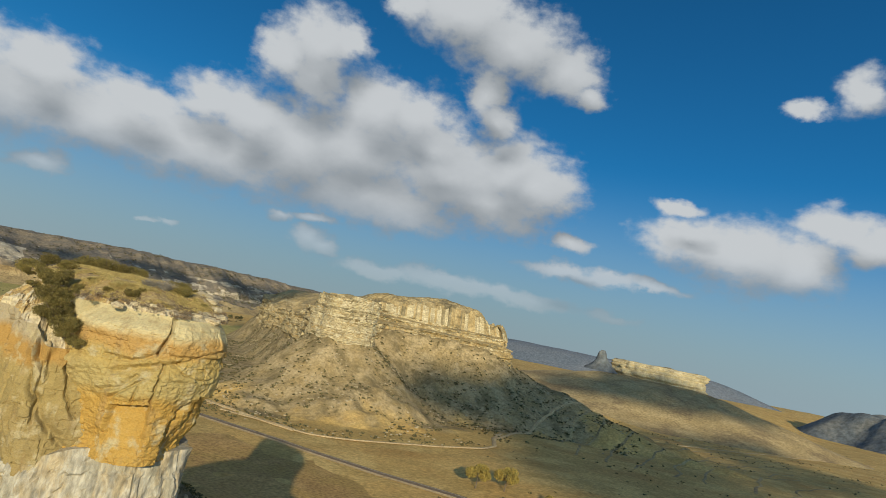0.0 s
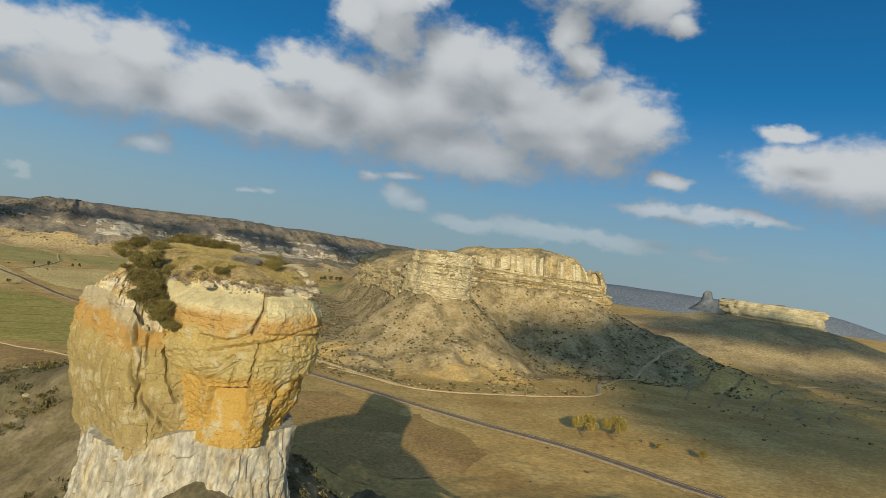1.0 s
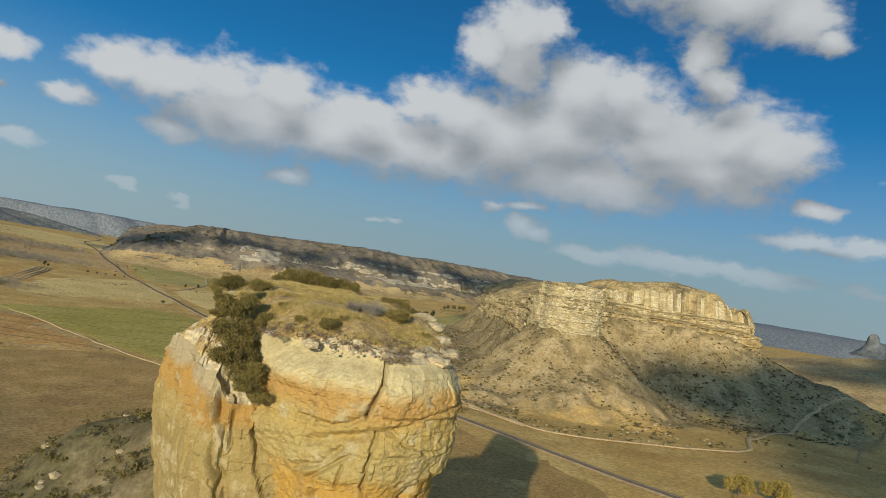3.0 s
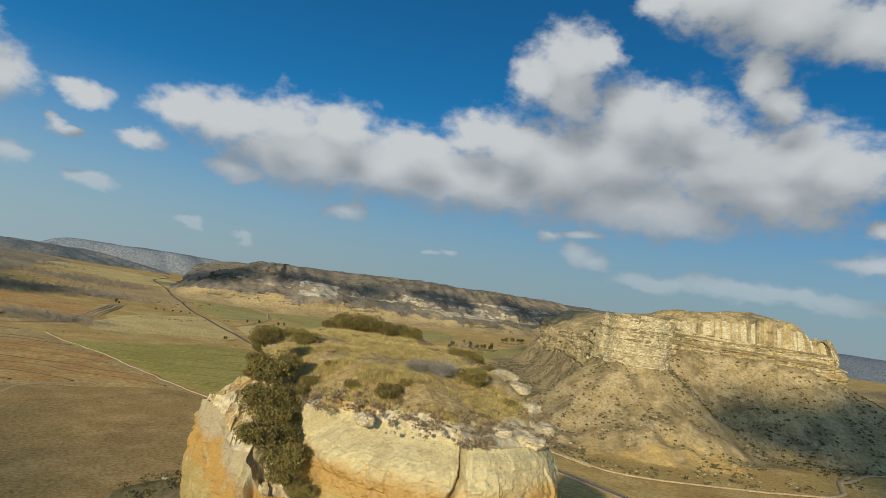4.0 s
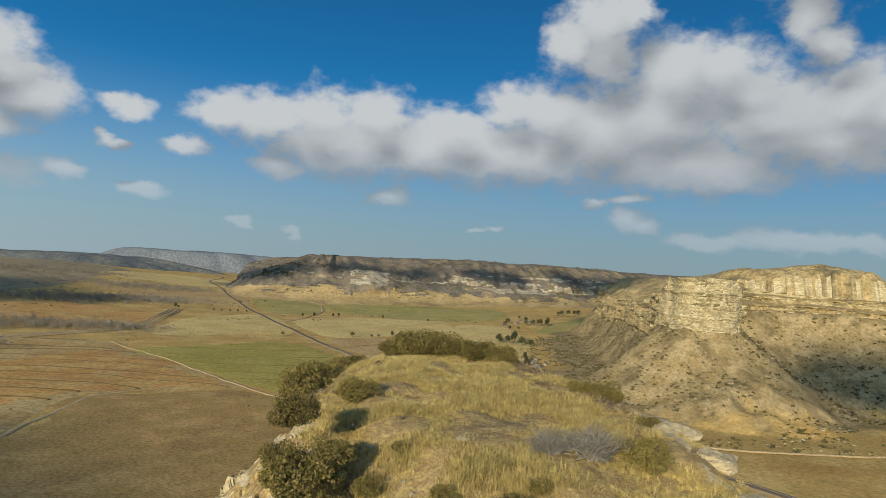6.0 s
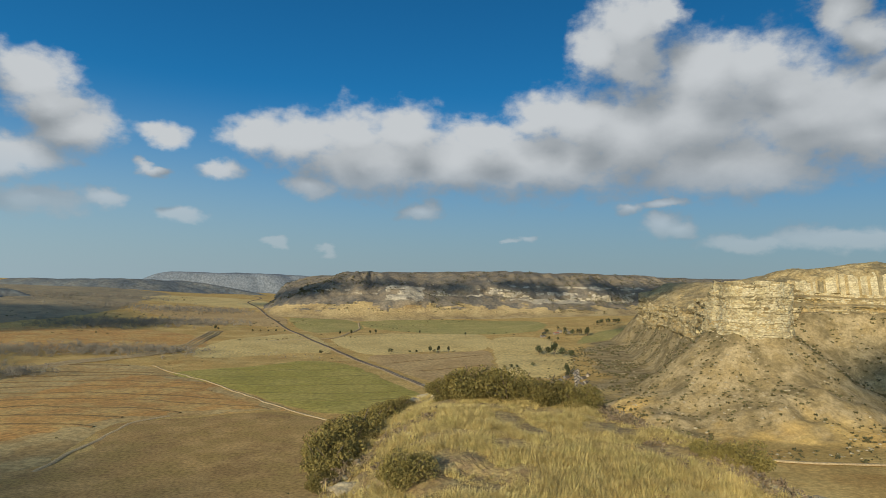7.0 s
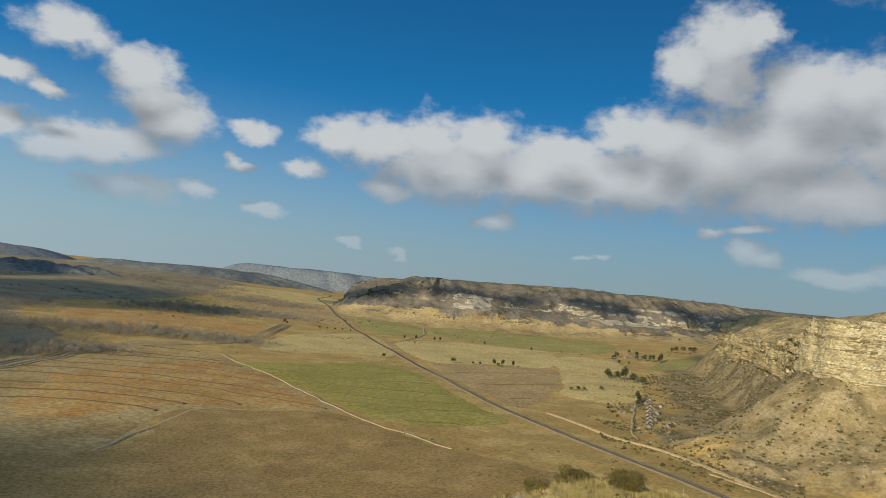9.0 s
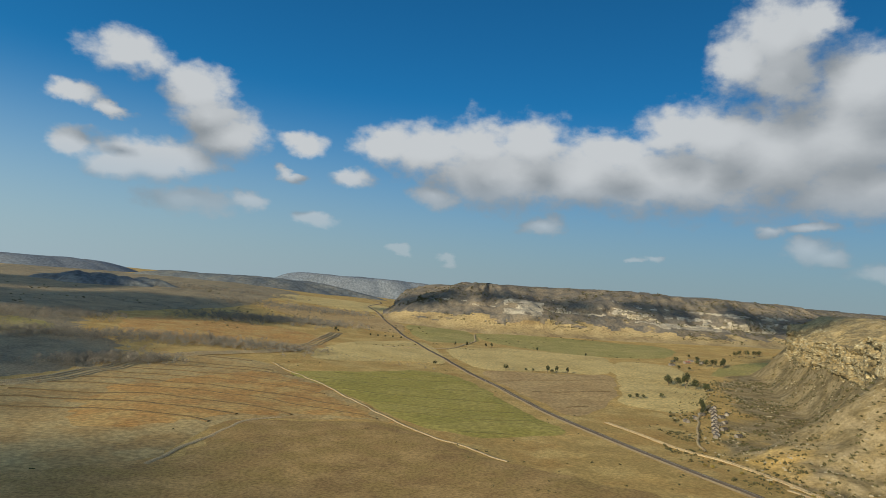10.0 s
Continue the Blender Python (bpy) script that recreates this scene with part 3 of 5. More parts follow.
# ------------------------------------------------------------------ lofted rock
def loft(name, loops, zs, mats, disp=None, cap=None, cap_rise=None, cap_mat=None, flat=False):
    """Rock from rings of equal length, bottom to top; disp(P, N, u) moves its skin outwards; the top is closed by shrinking rings."""
    R = np.stack([np.column_stack([l, np.full(len(l), z)]) if np.ndim(z) == 0 else np.column_stack([l, z]) for l, z in zip(loops, zs)], 1)
    N = np.stack([normals_of(l) for l in loops], 1)
    if disp is not None:
        off = disp(R)
        R[..., :2] += N * off[..., None]
    nu, nv = R.shape[:2]
    verts, faces = R.reshape(-1, 3).tolist(), grid_faces(nu, nv, closed=True).tolist()
    idx = [0] * len(faces)
    if cap:
        centre = R[:, -1].mean(0)
        prev = [i * nv + nv - 1 for i in range(nu)]
        for k in range(1, cap + 1):
            s = 1 - k / cap
            if k == cap:
                p = centre.copy()
                p[2] = cap_rise(p[None, :], np.zeros(1))[0] if cap_rise else p[2]
                base = len(verts)
                verts.append(p.tolist())
                faces += [[prev[i], prev[(i + 1) % nu], base] for i in range(nu)]
                idx += [1] * nu
                break
            ring = centre + (R[:, -1] - centre) * s
            if cap_rise:
                ring[:, 2] = cap_rise(ring, np.full(nu, s))
            base = len(verts)
            verts += ring.tolist()
            faces += [[prev[i], prev[(i + 1) % nu], base + (i + 1) % nu, base + i] for i in range(nu)]
            idx += [1] * nu
            prev = list(range(base, base + nu))
    if cap_mat:
        V = np.array(verts)
        top = [f for f in range(len(idx)) if idx[f]]
        mid = np.array([V[faces[f]].mean(0) for f in top])
        for f, k in zip(top, cap_mat(mid)):
            idx[f] = int(k)
    return mesh_object(name, verts, faces, mats, shade=not flat, index=idx if len(mats) > 1 else None)


def thing(name, label, category, at=(0, 0, 0), group="", kind=""):
    ob = new(name)
    ob.location = at
    return tagged(ob, label, category, group, kind)


def under(ob, parent):
    ob.parent = parent
    ob.matrix_parent_inverse = parent.matrix_basis.inverted()
    return ob


# ---- the mesa across the road
def rim_z(x, y):
    return 136 - 14 * smooth(y, 632, 668) * (1 - smooth(x, 560, 640)) - 32 * smooth(y, 680, 900) * (1 - smooth(x, 700, 800)) - 11 * smooth(x, 580, 640) - 6 * smooth(x, 745, 800)


def build_mesa():
    mesa = thing("mesa", "flat-topped sandstone mesa with pale banded cliffs and grassy crown", "mesa", (640, 700, 85), kind="structure")
    loop = spline(MESA, 2.4, closed=True)
    if np.sum(loop[:, 0] * np.roll(loop[:, 1], -1) - loop[:, 1] * np.roll(loop[:, 0], -1)) < 0:
        loop = loop[::-1]
    N0 = normals_of(loop)
    zs = np.concatenate([np.linspace(66, 128, 58)])
    top = rim_z(loop[:, 0], loop[:, 1]) + 2.5 * vnoise(loop[:, 0] / 60, loop[:, 1] / 60, seed=5) + 2.2 * blocks(loop[:, 0], loop[:, 1], 0 * loop[:, 0], 24, 7)

    def skin(R):
        x, y, z = R[..., 0], R[..., 1], R[..., 2]
        h = (z - 66) / 60
        west = (1 - smooth(x, 545, 575)) * (1 - smooth(y, 640, 690))
        calm = 1 - 0.65 * west
        d = -h * 5 + 4.2 * fbm(x / 36, y / 36, z / 80, octaves=3, seed=71)
        # upright joints, and blocks broken out along them
        joint = np.abs(vnoise(x / 9, y / 9, z / 70, seed=73))
        d = d - 1.0 * calm * np.exp(-(joint / 0.08) ** 2) * (0.3 + 0.7 * smooth(vnoise(x / 30, y / 30, z / 9, seed=88), -0.3, 0.2)) - 0.9 * np.exp(-(np.abs(vnoise(x / 5.0, y / 5.0, z / 14, seed=86)) / 0.07) ** 2)
        d = d + calm * (1.9 * blocks(x, y, z, 12, 74, 0.7, 0.2) + 1.0 * blocks(x, y, z, 5.5, 76, 0.5, 0.2)) + 0.5 * blocks(x, y, z, 3.5, 87, 0.35, 0.15)
        ledge = vnoise(z / 5.0 + 0.8 * vnoise(x / 60, y / 60, seed=76), vnoise(x / 110, y / 110, seed=78) * 1.2, seed=75)
        east = smooth(x, 560, 600) * (1 - smooth(y, 760, 840))
        wave = 5 * vnoise(x / 50, y / 50, seed=84)
        d = d - east * (4 + 13 * smooth(z + wave, 110, 113) + 12 * smooth(z - wave, 121, 123.5) + 6 * smooth(z + wave, 130, 132))
        d = d - (1 - east) * (1 - west) * (26 * smooth(z + 0.6 * wave, 113, 115.5) - 4) + 5 * west
        return d + (2.1 - 1.2 * west) * np.sign(ledge) * np.abs(ledge) ** 0.35 + 0.45 * fbm(x / 4, y / 4, z / 3, octaves=2, seed=77)

    loops = [loop for _ in zs]
    low = 66 - 36 * smooth(loop[:, 1], 620, 720) * (1 - smooth(loop[:, 0], 720, 800))
    zz = [low + (top - low) * (k / (len(zs) - 1)) for k in range(len(zs))]

    def crown(P, s):
        x, y = P[:, 0], P[:, 1]
        d, _ = seg_dist(x, y, MESA)
        d = d + 14 * fbm(x / 30, y / 30, seed=79, octaves=3) + 6 * blocks(x, y, 0 * x, 17, 82)
        u = x - 0.78 * y
        k = 0.25 + 0.75 * smooth(u, -40, 90)
        rise = k * (smooth(d, 2, 24) * 5 + smooth(d, 18, 105) * 15 * (1 - 0.2 * smooth(u, 300, 360))) + 11 * smooth(u, 110, 230) * smooth(d, 4, 40) + 14 * smooth(x, 580, 640) * smooth(d, 0, 55)
        return rim_z(x, y) + rise + 1.3 * fbm(x / 16, y / 16, seed=81, octaves=3)

    def crown_mat(P):
        x, y = P[:, 0], P[:, 1]
        d, _ = seg_dist(x, y, MESA)
        w = fbm(x / 14, y / 14, P[:, 2] / 5, seed=83, octaves=3)
        return np.where(((d < 12) & (w > -0.2)) | ((d > 24) & (d < 40) & (w > 0.25)) | (w > 0.75), 0, 1)

    cliff = loft("cliff", loops, zz, [M["mesa_rock"], M["mesa_top"], M["talus"]], skin, 60, crown, crown_mat, flat=True)
    # grass and scree lie wherever the rock is not steep
    nz, mid, old = (np.zeros(len(cliff.data.polygons) * k, np.float32) for k in (3, 3, 1))
    cliff.data.polygons.foreach_get("normal", nz), cliff.data.polygons.foreach_get("center", mid), cliff.data.polygons.foreach_get("material_index", old)
    nz, mid = nz.reshape(-1, 3)[:, 2], mid.reshape(-1, 3)
    w = fbm(mid[:, 0] / 12, mid[:, 1] / 12, mid[:, 2] / 4, seed=85, octaves=3) + 0.22 * (mid[:, 0] > 560) - 0.5 * ((mid[:, 0] < 560) & (mid[:, 1] < 650))
    cover = np.where((nz > 0.55 + 0.25 * w) | (w > 0.42), np.maximum(old, (nz > 0.35) | (w > 0.42)), 0 * old + (old * (nz > 0.8)))
    band = fbm(mid[:, 0] / 40, mid[:, 1] / 40, mid[:, 2] / 3.0, seed=89, octaves=3)
    cover = np.where((cover == 0) & (band > np.where((mid[:, 0] < 560) & (mid[:, 1] < 655), 0.62, 0.05)), 2, cover)
    cliff.data.polygons.foreach_set("material_index", cover.astype(np.int32))
    under(cliff, mesa)


build_mesa()


# ---- escarpment behind the farms
FOOT = [(-220, 2640), (-150, 2520), (-60, 2330), (120, 2230), (300, 2190), (520, 2210), (760, 2190), (960, 2150), (1180, 2130), (1500, 2190), (2000, 2380), (2600, 2500)]


SCARP_SPOTS = []


def build_plateau():
    c = spline(FOOT, 9)
    d = np.gradient(c, axis=0)
    back = np.stack([-d[:, 1], d[:, 0]], 1) / np.linalg.norm(d, axis=1, keepdims=True)
    s = np.arange(len(c)) * 9.0
    az = np.degrees(np.arctan2(c[:, 0], c[:, 1]))
    prof_in = np.concatenate([np.linspace(-90, 0, 6), np.linspace(6, 130, 22), np.linspace(132, 150, 14), np.linspace(160, 330, 20), np.linspace(380, 800, 5)])
    topz = 152 + 20 * smooth(az, 8, 22) - 6 * smooth(az, 24, 30) + 5 * vnoise(s / 160, 0 * s, seed=91)
    topz = topz - 20 * (1 - smooth(az, -2.0, 2.0))
    cliff = np.clip(0.25 + 0.9 * smooth(vnoise(s / 130, 0 * s + 9, seed=93), -0.3, 0.5) + 0.9 * np.exp(-((az - 10.5) / 2.2) ** 2), 0, 1.2) * 23
    verts = []
    for k, t in enumerate(prof_in):
        wave = 34 * fbm(s / 190, 0 * s + k * 0.02, seed=95, octaves=3) * smooth(t, 0, 120) - 40 * np.exp(-((az - 10.5) / 2.0) ** 2) * smooth(t, 20, 100)
        wave = wave + 12 * fbm(s / 38, 0 * s + k * 0.05, seed=96, octaves=3) * smooth(t, 10, 90)
        p = c + back * (t + wave)[:, None]
        base = plain(p[:, 0], p[:, 1])
        mid = 68 + 9 * vnoise(s / 200, 0 * s, seed=97)
        talus = base + (mid - base) * smooth(t, -70, 150) ** 1.2
        h = np.clip((t - 130) / 20, 0, 1)
        up = np.clip((t - 150) / 190, 0, 1) ** 0.75
        z = talus + cliff * h + (topz - mid - cliff) * up + 4.0 * fbm(p[:, 0] / 30, p[:, 1] / 30, seed=99, octaves=3) * smooth(t, 0, 60)
        z = z - 9 * np.abs(fbm(s / 55, 0 * s, seed=98, octaves=2)) * smooth(t, 150, 220) * (1 - smooth(t, 300, 380))
        fade = smooth(np.degrees(np.arctan2(p[:, 0], p[:, 1])), -2.9, -0.4)
        z = base - 3 + (z - base + 3) * fade
        if t < -60:
            z = base - 4
        verts.append(np.column_stack([p, z]))
    V = np.stack(verts, 1)
    nu, nv = V.shape[:2]
    faces = grid_faces(nu, nv)[:, ::-1]
    f0 = faces[:, 0] % nv
    fc = V.reshape(-1, 3)[faces].mean(1)
    pt, fa = prof_in[f0], np.degrees(np.arctan2(fc[:, 0], fc[:, 1]))
    wild = fbm(fc[:, 0] / 45, fc[:, 1] / 45, fc[:, 2] / 14, seed=131, octaves=3)
    face = (pt >= 126) & (pt < 152)
    rock = face & (wild > np.where(fa < 8.2, 0.55, np.where(fa < 12.8, 0.7, -0.05)))
    rock |= (pt > 160) & (pt < 270) & (wild > 0.95) | (np.abs(fa - 9.9) < 1.7) & (pt > 88) & (pt < 165) & (wild > -0.25)
    tier = np.sin(fc[:, 2] / 4.2 + 2.0 * wild) > 0.35
    rock |= (fa > 19.5) & (fa < 31) & (pt > 70) & (pt < 230) & tier & (wild > -0.2)
    mats = np.where(rock, 1, np.where(pt + 40 * wild < 52, 3, 0))
    pick = np.random.default_rng(5).integers(0, nu * nv, 9000)
    pv = V.reshape(-1, 3)[pick]
    ok = (prof_in[pick % nv] > -20) & (prof_in[pick % nv] < 420) & (pv[:, 2] > 12) & (fbm(pv[:, 0] / 90, pv[:, 1] / 90, pv[:, 2] / 40, seed=135, octaves=3) > -0.05)
    SCARP_SPOTS.extend((x, y, z, 0.5 + 0.8 * q) for (x, y, z), q in zip(pv[ok].tolist(), np.random.default_rng(6).random(int(ok.sum()))))
    ob = mesh_object("escarpment", V.reshape(-1, 3).tolist(), faces.tolist(), [M["plateau"], M["plateau_rock"], M["talus"], M["veld"]], index=mats)
    tagged(ob, "long scrub-covered escarpment with broken pale cliff bands", "escarpment", kind="structure")


build_plateau()


def hill(name, centre, size, height, mat, label, turn=0.0, flat=0.35, base=-20, seed=1, detail=0.12):
    """A worn hill: an oval heap with a flattened top, gullies and an uneven foot."""
    n, m = 120, 34
    th = np.linspace(0, 2 * np.pi, n, endpoint=False)
    V = []
    for k in range(m):
        r = 1 - k / (m - 1)
        rr = r * (1 + 0.22 * fbm(np.cos(th) * 1.6 + seed, np.sin(th) * 1.6, seed=seed, octaves=3))
        x, y = np.cos(th) * rr * size[0], np.sin(th) * rr * size[1]
        z = height * (1 - smooth(r, flat, 1.0)) + height * detail * fbm(x / size[0] * 5, y / size[1] * 5 + seed, seed=seed + 3, octaves=4) * (0.3 + 0.7 * (1 - r))
        c, s = math.cos(turn), math.sin(turn)
        V.append(np.column_stack([centre[0] + c * x - s * y, centre[1] + s * x + c * y, base + z]))
    V = np.stack(V, 1)
    faces = grid_faces(n, m, closed=True)
    ob = mesh_object(name, V.reshape(-1, 3).tolist(), faces.tolist(), [mat])
    return tagged(ob, label, "hill", kind="structure")


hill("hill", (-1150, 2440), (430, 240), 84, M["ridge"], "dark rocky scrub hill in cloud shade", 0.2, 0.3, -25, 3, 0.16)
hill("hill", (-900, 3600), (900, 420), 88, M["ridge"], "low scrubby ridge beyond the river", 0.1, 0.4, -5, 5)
hill("hill", (-2100, 3500), (1000, 500), 108, M["haze_tinted_hill"], "distant ridge, blue-grey from haze put into its colour", 0.2, 0.4, -5, 7, 0.06)
hill("hill", (-350, 4300), (700, 260), 135, M["haze_tinted_hill"], "distant mountain, blue-grey from haze put into its colour", 0.0, 0.5, 0, 9, 0.05)
hill("hill", (3900, 2200), (900, 1400), 130, M["haze_tinted_hill"], "distant ridge, blue-grey from haze put into its colour", 0.5, 0.5, -10, 11, 0.06)
hill("hill", (1860, 830), (760, 520), 112, M["veld"], "scrubby slope below a small butte", -1.05, 0.04, -24, 13, 0.06)
# no cloud stands over this hill: its shade is only the dark colour
hill("hill", (3300, 380), (600, 420), 150, M["ridge"], "dark hill, its shade and haze put into the colour", 0.3, 0.35, -40, 15, 0.12)


def build_butte():
    ob = thing("butte", "small far sandstone butte with a pointed spire at one end", "butte", (1830, 810, 90), kind="structure")
    loop = spline([(1800, 905), (1804, 865), (1822, 810), (1858, 730), (1890, 668), (1940, 690), (1930, 770), (1880, 860), (1830, 950)], 5, closed=True)
    zs = np.linspace(80, 132, 22)

    def skin(R):
        x, y, z = R[..., 0], R[..., 1], R[..., 2]
        return -14 * ((z - 80) / 52) ** 2 + 9 * fbm(x / 30, y / 30, z / 25, octaves=3, seed=161) + 2.5 * np.sign(vnoise(z / 6, 0 * z, seed=163))

    def crown(P, s):
        return P[:, 2] + 3.5 * fbm(P[:, 0] / 25, P[:, 1] / 25, seed=165, octaves=3)

    under(loft("cliff", [loop] * 22, list(zs), [M["mesa_rock"], M["mesa_top"]], skin, 5, crown), ob)
    th = np.linspace(0, 2 * np.pi, 24, endpoint=False)
    loops = [np.column_stack([1771 + np.cos(th) * r, 948 + np.sin(th) * r]) for r in np.array([52, 46, 40, 34, 28, 24, 21, 19, 17, 15, 14, 12, 10, 5.0])]

    def skin_s(R):
        return 4 * fbm(R[..., 0] / 12, R[..., 1] / 12, R[..., 2] / 14, octaves=3, seed=167)

    # the spire takes the ridge colour, with the haze painted into it
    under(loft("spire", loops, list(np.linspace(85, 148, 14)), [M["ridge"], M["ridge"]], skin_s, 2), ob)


build_butte()


# ------------------------------------------------------------------ the pinnacle
PIN_TOP = [(0.4, 11.3), (3.2, 7.4), (6.2, 4.5), (9.0, 3.1), (12.8, 3.4), (16.2, 5.2), (18.2, 8.8), (18.7, 14.5), (19.6, 19.5), (20.8, 27), (21, 38), (20, 50),
           (17, 60), (12, 64), (8.4, 60), (6.0, 54), (3.0, 46), (0.2, 38), (-1.8, 30), (-2.0, 23), (-0.9, 16)]


def pin_left(y):
    """Where the turf ends above the gully and the western edge."""
    return np.interp(y, [3, 11, 16, 23, 30, 38, 46, 54, 60, 64], [9, 0.4, -0.9, -2.0, -1.8, 0.2, 3.0, 6.0, 8.4, 12])


def pin_top_z(x, y):
    x, y = np.asarray(x, float), np.asarray(y, float)
    front = np.where(x < 8.4, 11.6 - 0.98 * x, 3.4 + 0.28 * (x - 8.4))
    z = 120.0 + 2.9 * smooth(y - front, -1.5, 12.5) + 0.35 * smooth(y, 20, 30) - 0.9 * smooth(y, 40, 52) - 0.8 * smooth(y, 50, 62)
    z = z - 1.5 * (1 - smooth(x - pin_left(y), -0.5, 6.0)) * smooth(y, 12, 20)
    return z - 1.6 * smooth(x, 17.6, 21.5) * smooth(y, 4, 14)


def facing(x, y):
    """Sideways place on the south-western front of the pillar."""
    return (x - 9.0) * 0.927 - (y - 5.0) * 0.375


def build_pinnacle():
    pin = thing("rock_pinnacle", "tall isolated ochre sandstone pillar on a white rock foot, grassy top", "rock pinnacle", (8, 25, 90), kind="structure")
    pts = np.array(PIN_TOP, float)
    front = spline(pts[[20, 0, 1, 2, 3, 4, 5, 6, 7]], 0.13)
    rear = spline(pts[7:], 0.7)[1:-1]
    loop = np.vstack([front, rear])
    zs = np.linspace(101.6, 119.9, 140)
    loops = []
    for z in zs:
        k = np.clip((119 - z) / 16.0, 0, 1)
        w = np.exp(-((loop[:, 0] + 0.2) ** 2 + (loop[:, 1] - 10.5) ** 2) / 24.0)
        wr = np.exp(-((loop[:, 0] - 17) ** 2 + (loop[:, 1] - 6) ** 2) / 60.0)
        loops.append(loop + w[:, None] * np.array([3.6, -2.2]) * k + wr[:, None] * np.array([-0.6, 3.2]) * max(0, k - 0.35) / 0.65)

    def line(s, z, path, width, depth, sharp=2.0):
        d, _ = seg_dist(s, z, path, closed=False)
        return -depth * np.exp(-(d / (1.45 * width)) ** sharp)

    def skin(R):
        x, y, z = R[..., 0], R[..., 1], R[..., 2]
        d = 0.40 * fbm(x / 5, y / 5, z / 4, octaves=2, seed=101) + 0.12 * fbm(x / 0.9, y / 0.9, z / 0.7, octaves=3, seed=103)
        d = d + 0.13 * blocks(x, y, z, 2.8, 104, 0.8) + 0.06 * blocks(x, y, z, 1.1, 106, 0.6) + 0.10 * fbm(x / 0.45, y / 0.45, z / 0.3, octaves=2, seed=108)
        bed = vnoise(z / 1.5 + 0.5 * vnoise(x / 4, y / 4, z / 9, seed=107), 0 * z, seed=105)
        d = d + 0.13 * np.sign(bed) * np.abs(bed) ** 0.5
        f = (y < 12.5) & (x > -3)
        wob = 0.22 * fbm(x / 0.8, y / 0.8, z / 0.8, seed=110, octaves=3)
        u, h = facing(x, y) + wob, z + 0.8 * wob
        # upper block with its split, and the ledge under it
        cut = line(u, h, [(0.5, 119.6), (0.3, 118.1), (-0.4, 116.5), (-1.0, 115.2)], 0.13, 1.0) + line(u, h, [(-1.0, 115.2), (-2.6, 114.3), (-4.3, 113.9), (-6.6, 114.2)], 0.16, 0.45)
        cut = cut + line(u, h, [(-5.4, 112.3), (-3.0, 113.2), (-0.6, 113.8), (2.0, 114.4)], 0.28, 0.7) + line(u, h, [(2.0, 114.4), (4.8, 115.9), (6.2, 116.2)], 0.16, 0.3)
        cut = cut + line(u, h, [(-2.6, 112.4), (-4.0, 110.7), (-6.1, 110.0)], 0.20, 0.6) + line(u, h, [(-4.9, 109.3), (-3.4, 110.6), (-1.8, 111.9)], 0.13, 0.5)
        cut = cut + line(u, h, [(0.3, 114.0), (-0.1, 111.5), (-0.2, 109.3)], 0.11, 0.7) + line(u, h, [(-2.0, 111.1), (-2.6, 108.8)], 0.10, 0.4)
        cut = cut + line(u, h, [(3.9, 109.0), (3.0, 106.6), (2.4, 104.0)], 0.24, 0.6) + line(u, h, [(5.4, 111.0), (5.0, 107.4), (4.2, 105.0)], 0.12, 0.5)
        cut = cut + line(u, h, [(2.6, 113.4), (4.4, 112.4), (5.8, 112.6)], 0.12, 0.35) + line(u, h, [(-7.2, 117.8), (-3.0, 117.2), (0.2, 117.9)], 0.10, 0.22)
        cut = cut + 0.45 * smooth(u, 0.45, 0.6) * smooth(z, 115.3, 115.7) * (1 - smooth(z, 119.2, 119.8))
        # hollow with its clean orange back wall
        panel = smooth(u, -5.0, -4.7) * (1 - smooth(u, -0.2, 0.1)) * (1 - smooth(z - 0.14 * u, 108.95, 109.15)) * smooth(z, 102.0, 105.5)
        cut = cut - (0.9 + 0.8 * smooth(z, 107.0, 109.0)) * panel + 0.40 * smooth(z, 109.2, 110.2) * (1 - smooth(z, 112.6, 113.6))
        brow = smooth(z, 117.0, 120.0) ** 1.4
        d = d * np.where(f & (panel > 0.5), 0.35, 1.0 - 0.6 * brow) + np.where(f, cut, 0)
        return d - (3.0 * np.where(u < 0.5, 1.0, 0.4) * f + 0.9 * ~f) * brow - 0.8 * (1 - smooth(z, 102.6, 108)) * (x > 11)

    def turf(P, s):
        return pin_top_z(P[:, 0], P[:, 1]) + 0.16 * fbm(P[:, 0] / 2.4, P[:, 1] / 2.4, seed=109, octaves=4) - 0.35 * smooth(s, 0.93, 1.0)

    def cover_of(P):
        x, y = P[:, 0], P[:, 1]
        e = 1.1 * fbm(x / 1.6, y / 1.6, seed=133, octaves=3)
        front = np.where(x < 8.4, 11.6 - 0.98 * x, 3.4 + 0.28 * (x - 8.4))
        shelf = (y + e < front + 3.4) & (y < 16)
        rim = (x + e > 16.6 + 0.05 * (y - 5)) & (y < 24)
        edge = x - e < pin_left(y) + 0.8 + 3.0 * smooth(y, 46, 54)
        return np.where(shelf | rim | edge, 2, 1)

    under(loft("main_block", loops, list(zs), [M["sandstone"], M["topsoil"], M["cream"]], skin, 44, turf, cover_of, flat=True), pin)

    # western buttress, lower and set back, climbing to the turf in broken steps
    B = [(-7.4, 31.5), (-6.3, 24), (-5.6, 18.5), (-4.9, 14.4), (-3.8, 12.2), (-1.9, 11.5), (0.6, 11.2), (3.4, 10.4), (6, 10), (6, 22), (4, 36), (-1, 42), (-5.8, 38)]
    b = spline(B, 0.17, closed=True)
    zb = np.linspace(98.0, 116.0, 128)
